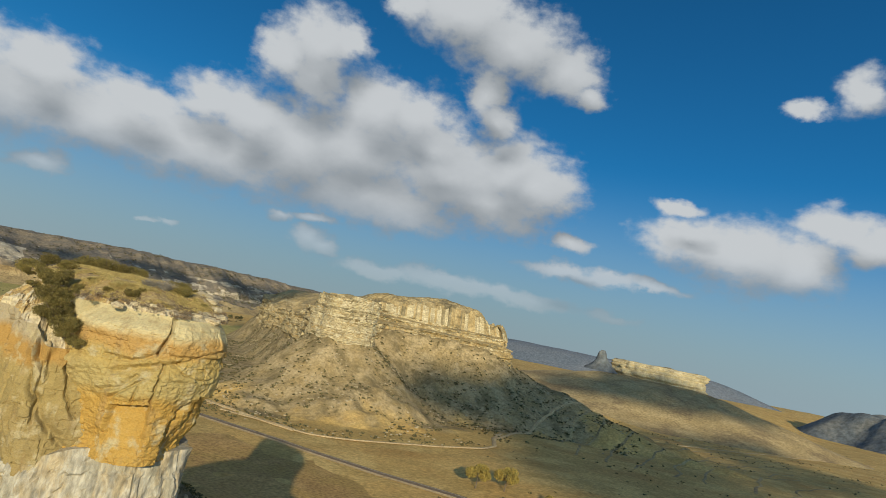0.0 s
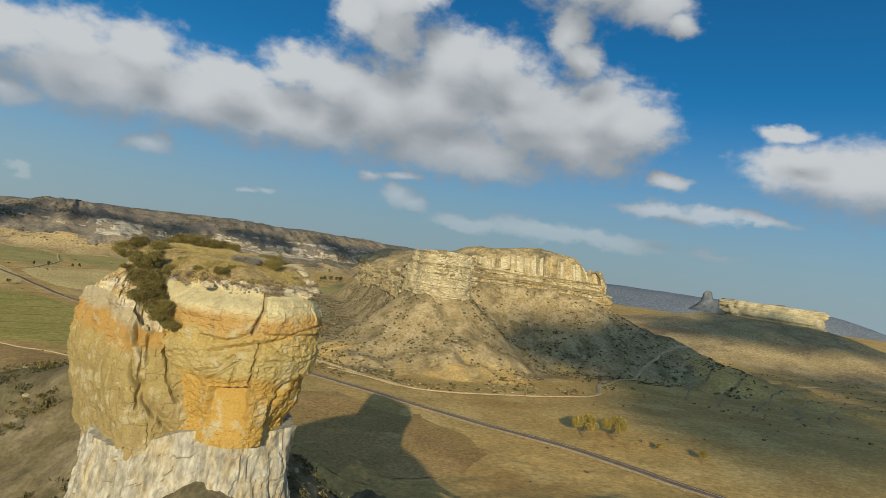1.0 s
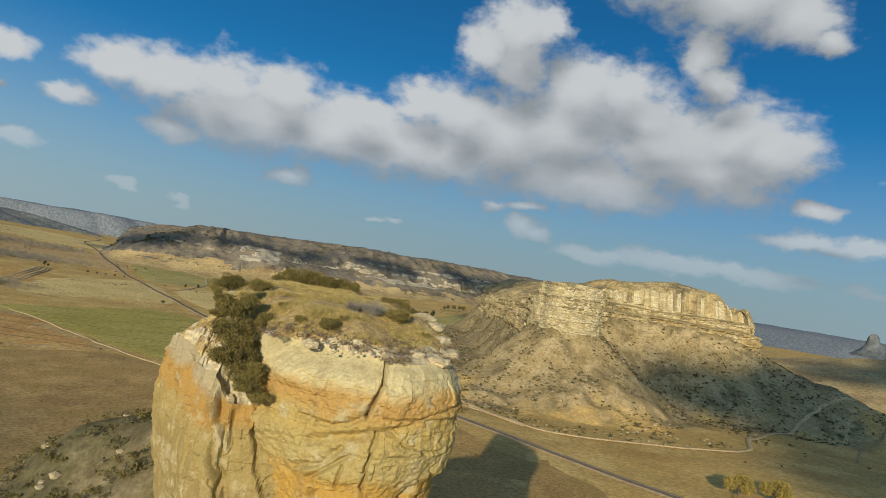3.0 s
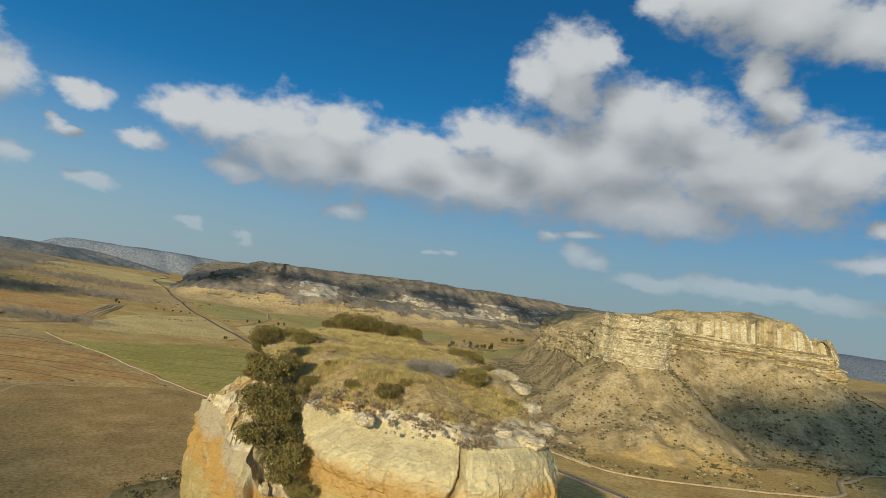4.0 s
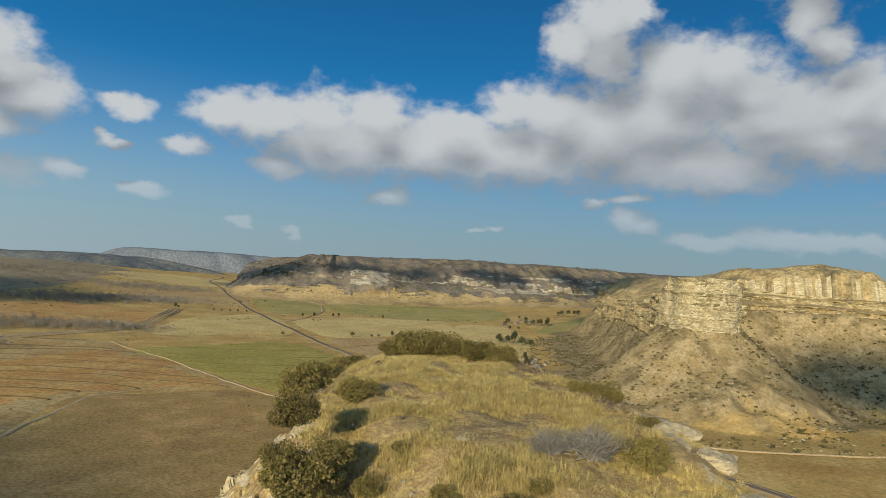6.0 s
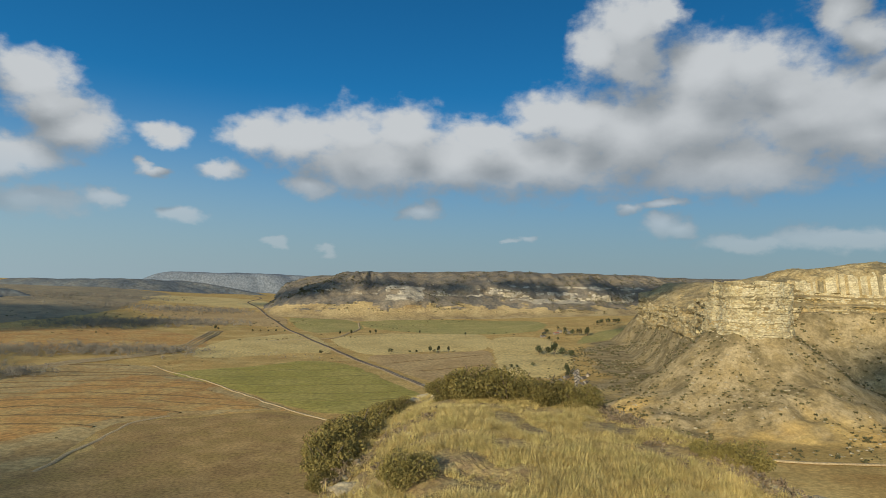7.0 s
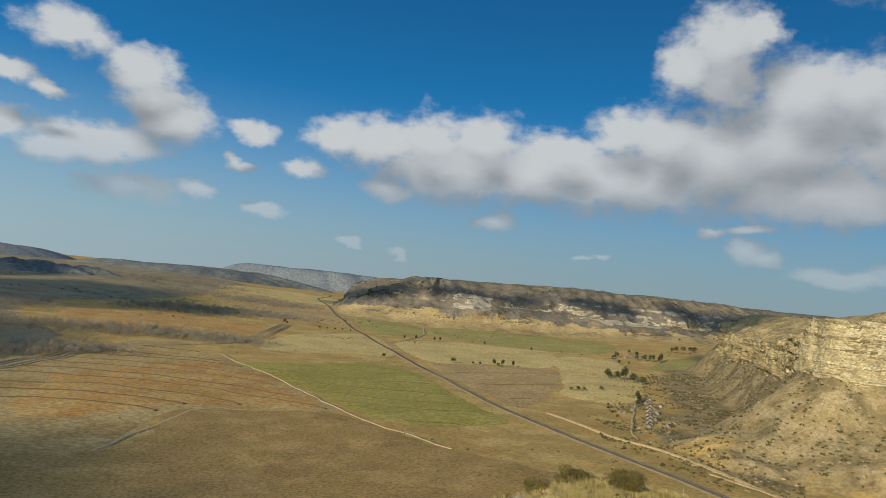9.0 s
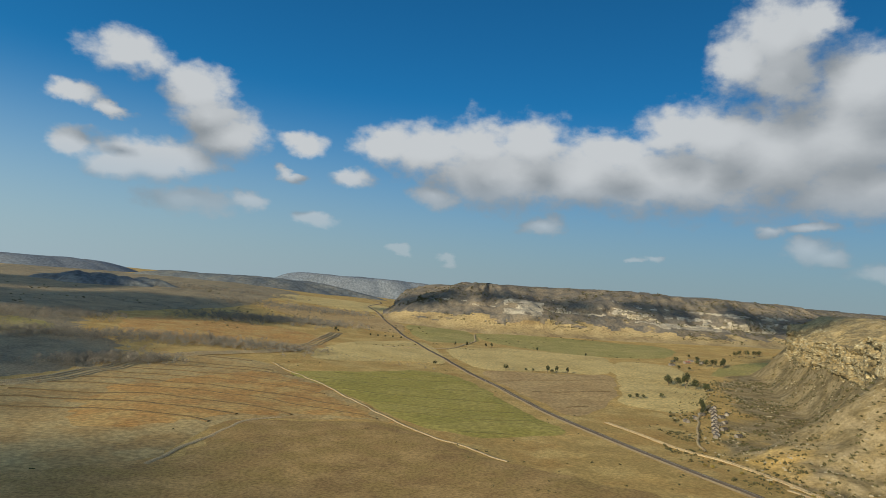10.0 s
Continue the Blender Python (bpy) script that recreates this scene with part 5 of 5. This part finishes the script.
def build_grass():
    r = np.random.default_rng(21)
    x, y = r.uniform(-5, 24, 190000), r.uniform(3, 65, 190000)
    den = fbm(x / 2.6, y / 2.6, seed=141, octaves=3)
    _, ins = seg_dist(x, y, PIN_TOP)
    luck = r.random(len(x))
    front = np.where(x < 8.4, 11.6 - 0.98 * x, 3.4 + 0.28 * (x - 8.4))
    keep = ins & (y > front + 3.4 + den) & ~((x > 16.4 + 0.06 * (y - 5)) & (luck < 0.7)) & ~((x < pin_left(y) + 2.0) & (luck < 0.55)) & (r.random(len(x)) < 0.75 + 0.5 * den)
    x, y, den = x[keep][:20000], y[keep][:20000], den[keep][:20000]
    n, b = len(x), 20
    z = pin_top_z(x, y) + 0.08 * den - 0.08
    h = r.uniform(0.14, 0.40, n) * (1 + 0.7 * np.clip(den, -0.6, 1))
    a, lean = r.uniform(0, 6.283, (n, b)), r.uniform(0.25, 1.4, (n, b))
    wide = r.uniform(0.05, 0.14, n)[:, None]
    ox, oy, w = x[:, None] + r.normal(0, 1, (n, b)) * wide, y[:, None] + r.normal(0, 1, (n, b)) * wide, r.uniform(0.010, 0.026, (n, b))
    hh, zz = h[:, None] * r.uniform(0.5, 1.15, (n, b)), np.repeat(z[:, None], b, 1)
    c, s = np.cos(a), np.sin(a)
    V = np.stack([np.stack([ox - s * w, oy + c * w, zz], -1), np.stack([ox + s * w, oy - c * w, zz], -1), np.stack([ox + c * hh * lean, oy + s * hh * lean, zz + hh], -1)], 2).reshape(-1, 3)
    F = np.arange(len(V)).reshape(-1, 3)
    ob = mesh_object("dry_grass", V.tolist(), F.tolist(), [M["blade"]], shade=False)
    tagged(ob, "golden dry grass tussocks on the rock top", "grass", kind="stuff")


build_grass()


def boulder_mesh(seed, rough=0.35):
    bm = bmesh.new()
    bmesh.ops.create_icosphere(bm, subdivisions=3, radius=1.0)
    for v in bm.verts:
        q = v.co.copy()
        k = 1 + rough * noise.fractal(q * 1.1 + Vector((seed * 7.3, 0, 0)), 0.9, 2.0, 4)
        flat = max(abs(q.x), abs(q.y), abs(q.z))
        v.co = q * k * (0.72 + 0.28 / flat)
    me = bpy.data.meshes.new("boulder")
    bm.to_mesh(me)
    bm.free()
    me.materials.append(M["boulder"])
    return me


ROCKS = [boulder_mesh(k) for k in range(4)]
for n, (x, y, sx, sy, sz) in enumerate([(5.5, 17.4, 0.5, 0.4, 0.35), (16.9, 8.2, 1.2, 1.0, 0.6), (17.4, 11.4, 0.9, 0.9, 0.5), (14.6, 5.8, 1.1, 0.8, 0.5), (18.0, 15.2, 0.9, 1.2, 0.5),
                                        (18.4, 18.8, 1.2, 1.5, 0.7), (19.0, 21.6, 1.2, 1.3, 0.6), (-1.4, 22.0, 0.6, 0.8, 0.35), (-1.2, 25.2, 0.5, 0.7, 0.3), (-0.8, 29.5, 0.6, 0.9, 0.35),
                                        (7.6, 55.0, 0.8, 0.8, 0.5), (9.4, 58.4, 0.9, 1.0, 0.5), (3.4, 9.2, 0.8, 0.6, 0.4), (9.4, 6.4, 0.6, 0.5, 0.3), (12.6, 6.6, 0.8, 0.7, 0.4),
                                        (7.2, 22.5, 0.4, 0.35, 0.22), (3.5, 24.0, 0.45, 0.4, 0.25), (10.0, 27.0, 0.4, 0.4, 0.2), (2.5, 30.5, 0.5, 0.45, 0.3), (11.0, 57.0, 0.7, 0.7, 0.4), (9.0, 52.5, 0.6, 0.7, 0.35)]):
    ob = new("boulder", ROCKS[n % 4])
    ob.matrix_basis = pose(x, y, float(pin_top_z(x, y)) - 0.12, 0, 0, 53 * n) @ Matrix.Diagonal((sx, sy, sz, 1))
    tagged(ob, "weathered pale sandstone boulder on the rock top", "boulder", group="boulders on the pinnacle")


def scatter(name, label, category, spots, mat, size, cards, seed, tall=0.8, card=0.45):
    """Many low clumps in one mesh."""
    r = random.Random(seed)
    kinds = []
    for _ in range(5):
        V, F = leaf_cloud(r, cards, (1, 1, tall), card, low=True, lumps=5, hollow=0.3)
        kinds.append((np.array([tuple(v) for v in V]), np.array(F)))
    VV, FF, base = [], [], 0
    for x, y, z, s in spots:
        v, f = kinds[r.randrange(5)]
        a = r.uniform(0, 6.283)
        c, sn = math.cos(a), math.sin(a)
        k = size * s
        VV.append(np.column_stack([x + k * (v[:, 0] * c - v[:, 1] * sn), y + k * (v[:, 0] * sn + v[:, 1] * c), z - 0.1 * k + k * v[:, 2]]))
        FF.append(f + base)
        base += len(v)
    ob = mesh_object(name, np.vstack(VV).tolist(), np.vstack(FF).tolist(), [mat], shade=False)
    return tagged(ob, label, category, kind="stuff")


def spots_where(n, box, test, seed, s_lo=0.5, s_hi=1.3):
    r = np.random.default_rng(seed)
    x, y = r.uniform(box[0], box[1], n), r.uniform(box[2], box[3], n)
    k = test(x, y)
    x, y = x[k], y[k]
    return list(zip(x, y, land(x, y), r.uniform(s_lo, s_hi, len(x))))


def near_mesa(x, y):
    d, ins = seg_dist(x, y, MESA)
    den = fbm(x / 35, y / 35, seed=151, octaves=3)
    return (~ins) & (d < 210) & (den + 0.55 * np.exp(-d / 60) > -0.05)


def near_pin(x, y):
    d, _ = seg_dist(x, y, PIN_AXIS, closed=False)
    return (d > 14) & (d < 165) & (fbm(x / 14, y / 14, seed=153, octaves=3) > -0.6)


def on_plain(x, y):
    d, ins = seg_dist(x, y, MESA)
    d2, _ = seg_dist(x, y, ROAD, closed=False)
    return (~ins) & (d2 > 12) & (fbm(x / 90, y / 90, seed=155, octaves=3) > 0.25)


scatter("shrubs", "dark scattered shrubs on the stony slope of the mesa", "shrubs", spots_where(15000, (250, 950, 300, 1250), near_mesa, 1, 0.25, 1.3), M["shrub"], 2.1, 22, 31)
scatter("shrubs", "grey-green scrub round the foot of the rock pillar", "shrubs", spots_where(11000, (-140, 120, -100, 200), near_pin, 2, 0.4, 1.3), M["shrub"], 1.5, 40, 32, card=0.17)
scatter("shrubs", "small bushes dotted over the sloping veld", "shrubs", spots_where(1800, (640, 2200, 100, 900), on_plain, 8, 0.4, 1.2), M["shrub"], 2.4, 16, 38)
scatter("shrubs", "small bushes dotted over the dry plain", "shrubs", spots_where(1500, (-650, 700, 180, 1500), on_plain, 3, 0.4, 1.1), M["shrub"], 1.6, 26, 33)
scatter("shrubs", "larger olive bushes on the slope round the rock pillar", "shrubs", spots_where(3000, (-110, 40, 0, 170), near_pin, 6, 0.2, 0.9), M["leaf"], 1.9, 90, 36, card=0.14)
scatter("scarp_scrub", "dark scrub scattered over the escarpment slopes", "shrubs", SCARP_SPOTS, M["shrub"], 4.2, 14, 37)
scatter("far_scrub", "dark scrub along the escarpment foot and river flats", "shrubs", spots_where(2600, (-1400, 1600, 1500, 3000), lambda x, y: fbm(x / 160, y / 160, seed=157, octaves=3) > 0.3, 4), M["shrub"], 3.6, 14, 34)


def belt(points, width, n, seed, height=17.0, label="bare grey belt of winter willows along the river"):
    r = np.random.default_rng(seed)
    c = spline(points, 6)
    k = r.integers(0, len(c), n)
    p = c[k] + r.normal(0, width / 2, (n, 2))
    scatter("tree_belt", label, "tree belt", list(zip(p[:, 0], p[:, 1], land(p[:, 0], p[:, 1]), r.uniform(0.6, 1.2, n))), M["bare"], height * 0.5, 120, seed, tall=1.6, card=0.085)


belt([(-545, 1770), (-400, 1840), (-221, 1945)], 110, 900, 41)
belt([(-700, 1140), (-560, 1200), (-435, 1262), (-320, 1290), (-215, 1270)], 75, 800, 42)
belt([(-470, 930), (-425, 965), (-385, 1020)], 52, 220, 43)
belt([(-830, 1290), (-759, 1420), (-700, 1500)], 90, 330, 44)
belt([(-640, 2330), (-400, 2350), (-191, 2385)], 110, 650, 45)
belt([(-210, 1235), (-120, 1275), (-40, 1240), (40, 1190)], 26, 80, 46, 5.0, "low bare thicket along a field drain")
belt([(-900, 2500), (-700, 2700), (-520, 2760)], 120, 350, 47)


# ---- single trees
def tree(label, leaf, seed, height=12.0, spread=0.36, n=900):
    r = random.Random(seed)
    ob = thing("tree", label, "tree", group="valley trees")
    V, F = [], []
    tube(V, F, [(0, 0, -0.4), (0.15, 0.05, height * 0.25), (0.05, -0.1, height * 0.55), (0, 0, height * 0.85)], height * 0.03, height * 0.006, 7)
    for _ in range(7):
        a, z0 = r.uniform(0, 6.283), height * r.uniform(0.25, 0.6)
        tube(V, F, [(0, 0, z0), (math.cos(a) * height * spread * 0.4, math.sin(a) * height * spread * 0.4, z0 + height * 0.12),
                    (math.cos(a) * height * spread * 0.75, math.sin(a) * height * spread * 0.75, z0 + height * 0.26)], height * 0.012, height * 0.004, 5)
    under(mesh_object("trunk", V, F, [M["bark"]]), ob)
    V, F = leaf_cloud(r, n, (height * spread, height * spread, height * 0.8), height * 0.045, lumps=10, hollow=0.35)
    V = [v + Vector((0, 0, height * 0.16)) for v in V]
    under(mesh_object("crown", V, F, [leaf], shade=False), ob)
    return ob


GUM = tree("dark green round-headed gum tree on the valley floor", M["leaf_gum"], 51, 9.5, 0.52)
GUM2 = tree("tall dark gum tree beside a field", M["leaf_gum"], 52, 14.0, 0.27)
WILLOW = tree("yellow-leaved willow standing by the road", M["leaf_willow"], 53, 8.0, 0.62, 3200)


def plant_tree(ob, x, y, s=1.0, first=False, turn=0):
    z = float(land(x, y))
    if first:
        ob.matrix_basis = pose(x, y, z)
        ob.scale = (s, s, s)
    else:
        put(ob, x, y, z, s, turn)


plant_tree(GUM, 190, 1243, 1.15, True)
plant_tree(GUM2, 288, 1244, 1.0, True)
plant_tree(WILLOW, 372, 240, 2.2, True)
for n, (x, y, s, k) in enumerate([(55, 1244, 0.9, 0), (228, 1242, 0.7, 0), (242, 1244, 0.7, 0), (270, 1242, 1.0, 1), (278, 1240, 0.8, 0), (311, 1252, 0.9, 1), (473, 1166, 1.7, 0),
                                  (388, 984, 0.85, 0), (336, 976, 0.7, 0), (346, 974, 0.9, 0), (357, 978, 0.7, 0), (404, 884, 1.0, 1), (412, 905, 1.1, 1), (396, 866, 0.9, 0), (492, 1097, 1.8, 0), (482, 1115, 1.9, 1), (500, 1080, 1.5, 0),
                                  (474, 1130, 1.8, 0), (466, 1148, 1.4, 0), (700, 1462, 1.9, 0), (716, 1450, 1.8, 0), (690, 1475, 1.7, 0), (676, 1490, 1.4, 0), (726, 1470, 1.5, 1), (593, 1403, 1.0, 0), (610, 1390, 0.9, 0),
                                  (930, 1747, 1.8, 0), (950, 1740, 1.7, 0), (905, 1735, 1.7, 0), (975, 1760, 1.6, 0), (885, 1720, 1.5, 0), (-193, 1733, 1.0, 1), (-187, 1738, 0.8, 0),
                                  (-100, 1715, 0.7, 0), (-80, 1722, 0.6, 0), (-60, 1730, 0.6, 0), (-40, 1733, 0.7, 0), (-18, 1735, 0.7, 0), (390, 226, 2.2, 2), (398, 190, 0.8, 2),
                                  (410, 165, 0.9, 2), (268, 576, 0.42, 2), (263, 580, 0.36, 2), (285, 560, 0.4, 2), (293, 531, 0.36, 2), (310, 505, 0.34, 2), (250, 598, 0.25, 2),
                                  (120, 1640, 0.8, 1), (150, 1650, 0.9, 1), (200, 1662, 0.8, 1), (215, 1664, 0.9, 1), (330, 1645, 0.8, 1), (440, 1590, 0.7, 1), (620, 1500, 1.0, 0),
                                  (640, 1530, 1.5, 0), (700, 1550, 1.5, 0), (720, 1640, 1.0, 0), (330, 800, 0.5, 0), (325, 770, 0.5, 0), (338, 830, 0.55, 0), (350, 860, 0.5, 0)]):
    plant_tree((GUM, GUM2, WILLOW)[k], x, y, s, False, 47 * n)


# ------------------------------------------------------------------ houses
def box(V, F, x0, y0, z0, x1, y1, z1):
    b = len(V)
    V += [(x0, y0, z0), (x1, y0, z0), (x1, y1, z0), (x0, y1, z0), (x0, y0, z1), (x1, y0, z1), (x1, y1, z1), (x0, y1, z1)]
    F += [(b, b + 3, b + 2, b + 1), (b + 4, b + 5, b + 6, b + 7), (b, b + 1, b + 5, b + 4), (b + 1, b + 2, b + 6, b + 5), (b + 2, b + 3, b + 7, b + 6), (b + 3, b, b + 4, b + 7)]


def house(w, d, h, roof, label, group):
    ob = thing("house", label, "house", group=group)
    V, F = [], []
    box(V, F, -w / 2, -d / 2, -1.0, w / 2, d / 2, h)
    b = len(V)
    V += [(-w / 2, 0, h + d * 0.28), (w / 2, 0, h + d * 0.28)]
    F += [(4, 7, b), (5, b + 1, 6)]
    under(mesh_object("wall", V, F, [M["plaster"]], shade=False), ob)
    o, t = 0.4, 0.12
    V = [(-w / 2 - o, -d / 2 - o, h - 0.1), (w / 2 + o, -d / 2 - o, h - 0.1), (w / 2 + o, 0, h + d * 0.30), (-w / 2 - o, 0, h + d * 0.30), (w / 2 + o, d / 2 + o, h - 0.1), (-w / 2 - o, d / 2 + o, h - 0.1)]
    V += [(x, y, z + t) for x, y, z in V]
    F = [(0, 3, 2, 1), (3, 5, 4, 2), (6, 7, 8, 9), (9, 8, 10, 11), (0, 1, 7, 6), (4, 5, 11, 10), (1, 2, 8, 7), (2, 4, 10, 8), (0, 6, 9, 3), (3, 9, 11, 5)]
    under(mesh_object("roof", V, F, [roof], shade=False), ob)
    V, F = [], []
    box(V, F, -0.5, -d / 2 - 0.04, 0.0, 0.5, -d / 2 + 0.05, 2.05)
    under(mesh_object("door", V, F, [M["dark"]], shade=False), ob)
    for x in (-w * 0.3, w * 0.3):
        V, F = [], []
        box(V, F, x - 0.6, -d / 2 - 0.04, 1.0, x + 0.6, -d / 2 + 0.05, 2.0)
        under(mesh_object("window", V, F, [M["dark"]], shade=False), ob)
    return ob


def set_house(ob, x, y, turn, first=False):
    m = pose(x, y, float(land(x, y)), 0, 0, turn)
    if first:
        ob.matrix_basis = m
    else:
        copy_thing(ob, m)


COT = house(8, 5, 2.6, M["tin"], "small plastered row cottage with a dull tin roof", "row of cottages")
FARM = house(16, 9, 3.4, M["red_roof"], "white farmhouse with a red roof among trees", "farmstead")
SHED = house(12, 8, 3.2, M["tin"], "grey tin-roofed farm shed", "farmstead")
set_house(COT, 343, 723, 64, True)
for k in range(1, 16):
    f = k / 15
    set_house(COT, 343 + 92 * f + (2 if k % 2 else -1), 723 + 196 * f, 64 + 4 * (k % 3))
for x, y, a in [(385, 800, 10), (398, 812, 40), (372, 835, 80), (412, 848, 20), (430, 870, 60), (376, 770, 30), (350, 812, 90), (392, 862, 15), (372, 730, 25), (418, 890, 70)]:
    set_house(COT, x, y, a)
set_house(FARM, 667, 1528, 20, True)
set_house(SHED, 726, 1597, 80, True)
for x, y, a in [(690, 1560, 0), (640, 1545, 50), (705, 1530, 30), (610, 1480, 10)]:
    set_house(SHED, x, y, a)


# ------------------------------------------------------------------ low brown heath and rubble on the rock top
def top_spots(n, seed, test, s_lo, s_hi):
    r = np.random.default_rng(seed)
    x, y = r.uniform(-5, 24, n), r.uniform(3, 65, n)
    _, ins = seg_dist(x, y, PIN_TOP)
    k = ins & test(x, y)
    x, y = x[k], y[k]
    return list(zip(x, y, pin_top_z(x, y) - 0.05, r.uniform(s_lo, s_hi, len(x))))


scatter("brown_heath", "low brown heath cushions along the bare rock shelf", "heath",
        top_spots(6000, 61, lambda x, y: (np.abs(y - np.where(x < 8.4, 15.0 - 0.98 * x, 6.8 + 0.28 * (x - 8.4))) < 1.5) | ((fbm(x / 2.5, y / 2.5, seed=171, octaves=2) > 0.25) & ((x < pin_left(y) + 5) | (x > 15) | (y > 48))), 0.5, 1.3),
        M["heath"], 0.42, 44, 35, tall=0.8, card=0.2)


def rubble(name, label, spots, size, seed):
    r = random.Random(seed)
    base = [np.array([tuple(v.co) for v in m.vertices]) for m in ROCK_LOW]
    tri = [np.array([tuple(p.vertices) for p in m.polygons]) for m in ROCK_LOW]
    VV, FF, at = [], [], 0
    for x, y, z, s in spots:
        k = r.randrange(len(base))
        a, q = r.uniform(0, 6.283), size * s
        v = base[k] * (q * r.uniform(0.7, 1.3), q, q * r.uniform(0.45, 0.8))
        c, sn = math.cos(a), math.sin(a)
        VV.append(np.column_stack([x + v[:, 0] * c - v[:, 1] * sn, y + v[:, 0] * sn + v[:, 1] * c, z + v[:, 2]]))
        FF.append(tri[k] + at)
        at += len(v)
    ob = mesh_object(name, np.vstack(VV).tolist(), np.vstack(FF).tolist(), [M["boulder"]], shade=False)
    tagged(ob, label, "rubble", kind="stuff")


def low_rock(seed):
    bm = bmesh.new()
    bmesh.ops.create_icosphere(bm, subdivisions=1, radius=1.0)
    for v in bm.verts:
        v.co *= 1 + 0.35 * noise.noise(v.co * 1.3 + Vector((seed * 5.1, 2, 1)))
    me = bpy.data.meshes.new("stone")
    bm.to_mesh(me)
    bm.free()
    return me


ROCK_LOW = [low_rock(k) for k in range(5)]
rubble("rubble", "broken pale stones among the grass on the rock top", top_spots(3400, 63, lambda x, y: (fbm(x / 3, y / 3, seed=173, octaves=2) > 0.0) & ((x < pin_left(y) + 4.0) | (x > 16 + 0.05 * y) | (y > 50)), 0.2, 1.2), 0.2, 64)
rubble("rubble", "pale fallen blocks on the stony mesa slope", spots_where(5000, (300, 950, 330, 1250), near_mesa, 65, 0.2, 1.3), 1.5, 66)
rubble("rubble", "pale stones on the slope round the rock pillar", spots_where(2000, (-120, 130, -90, 190), near_pin, 67, 0.3, 1.3), 0.8, 68)
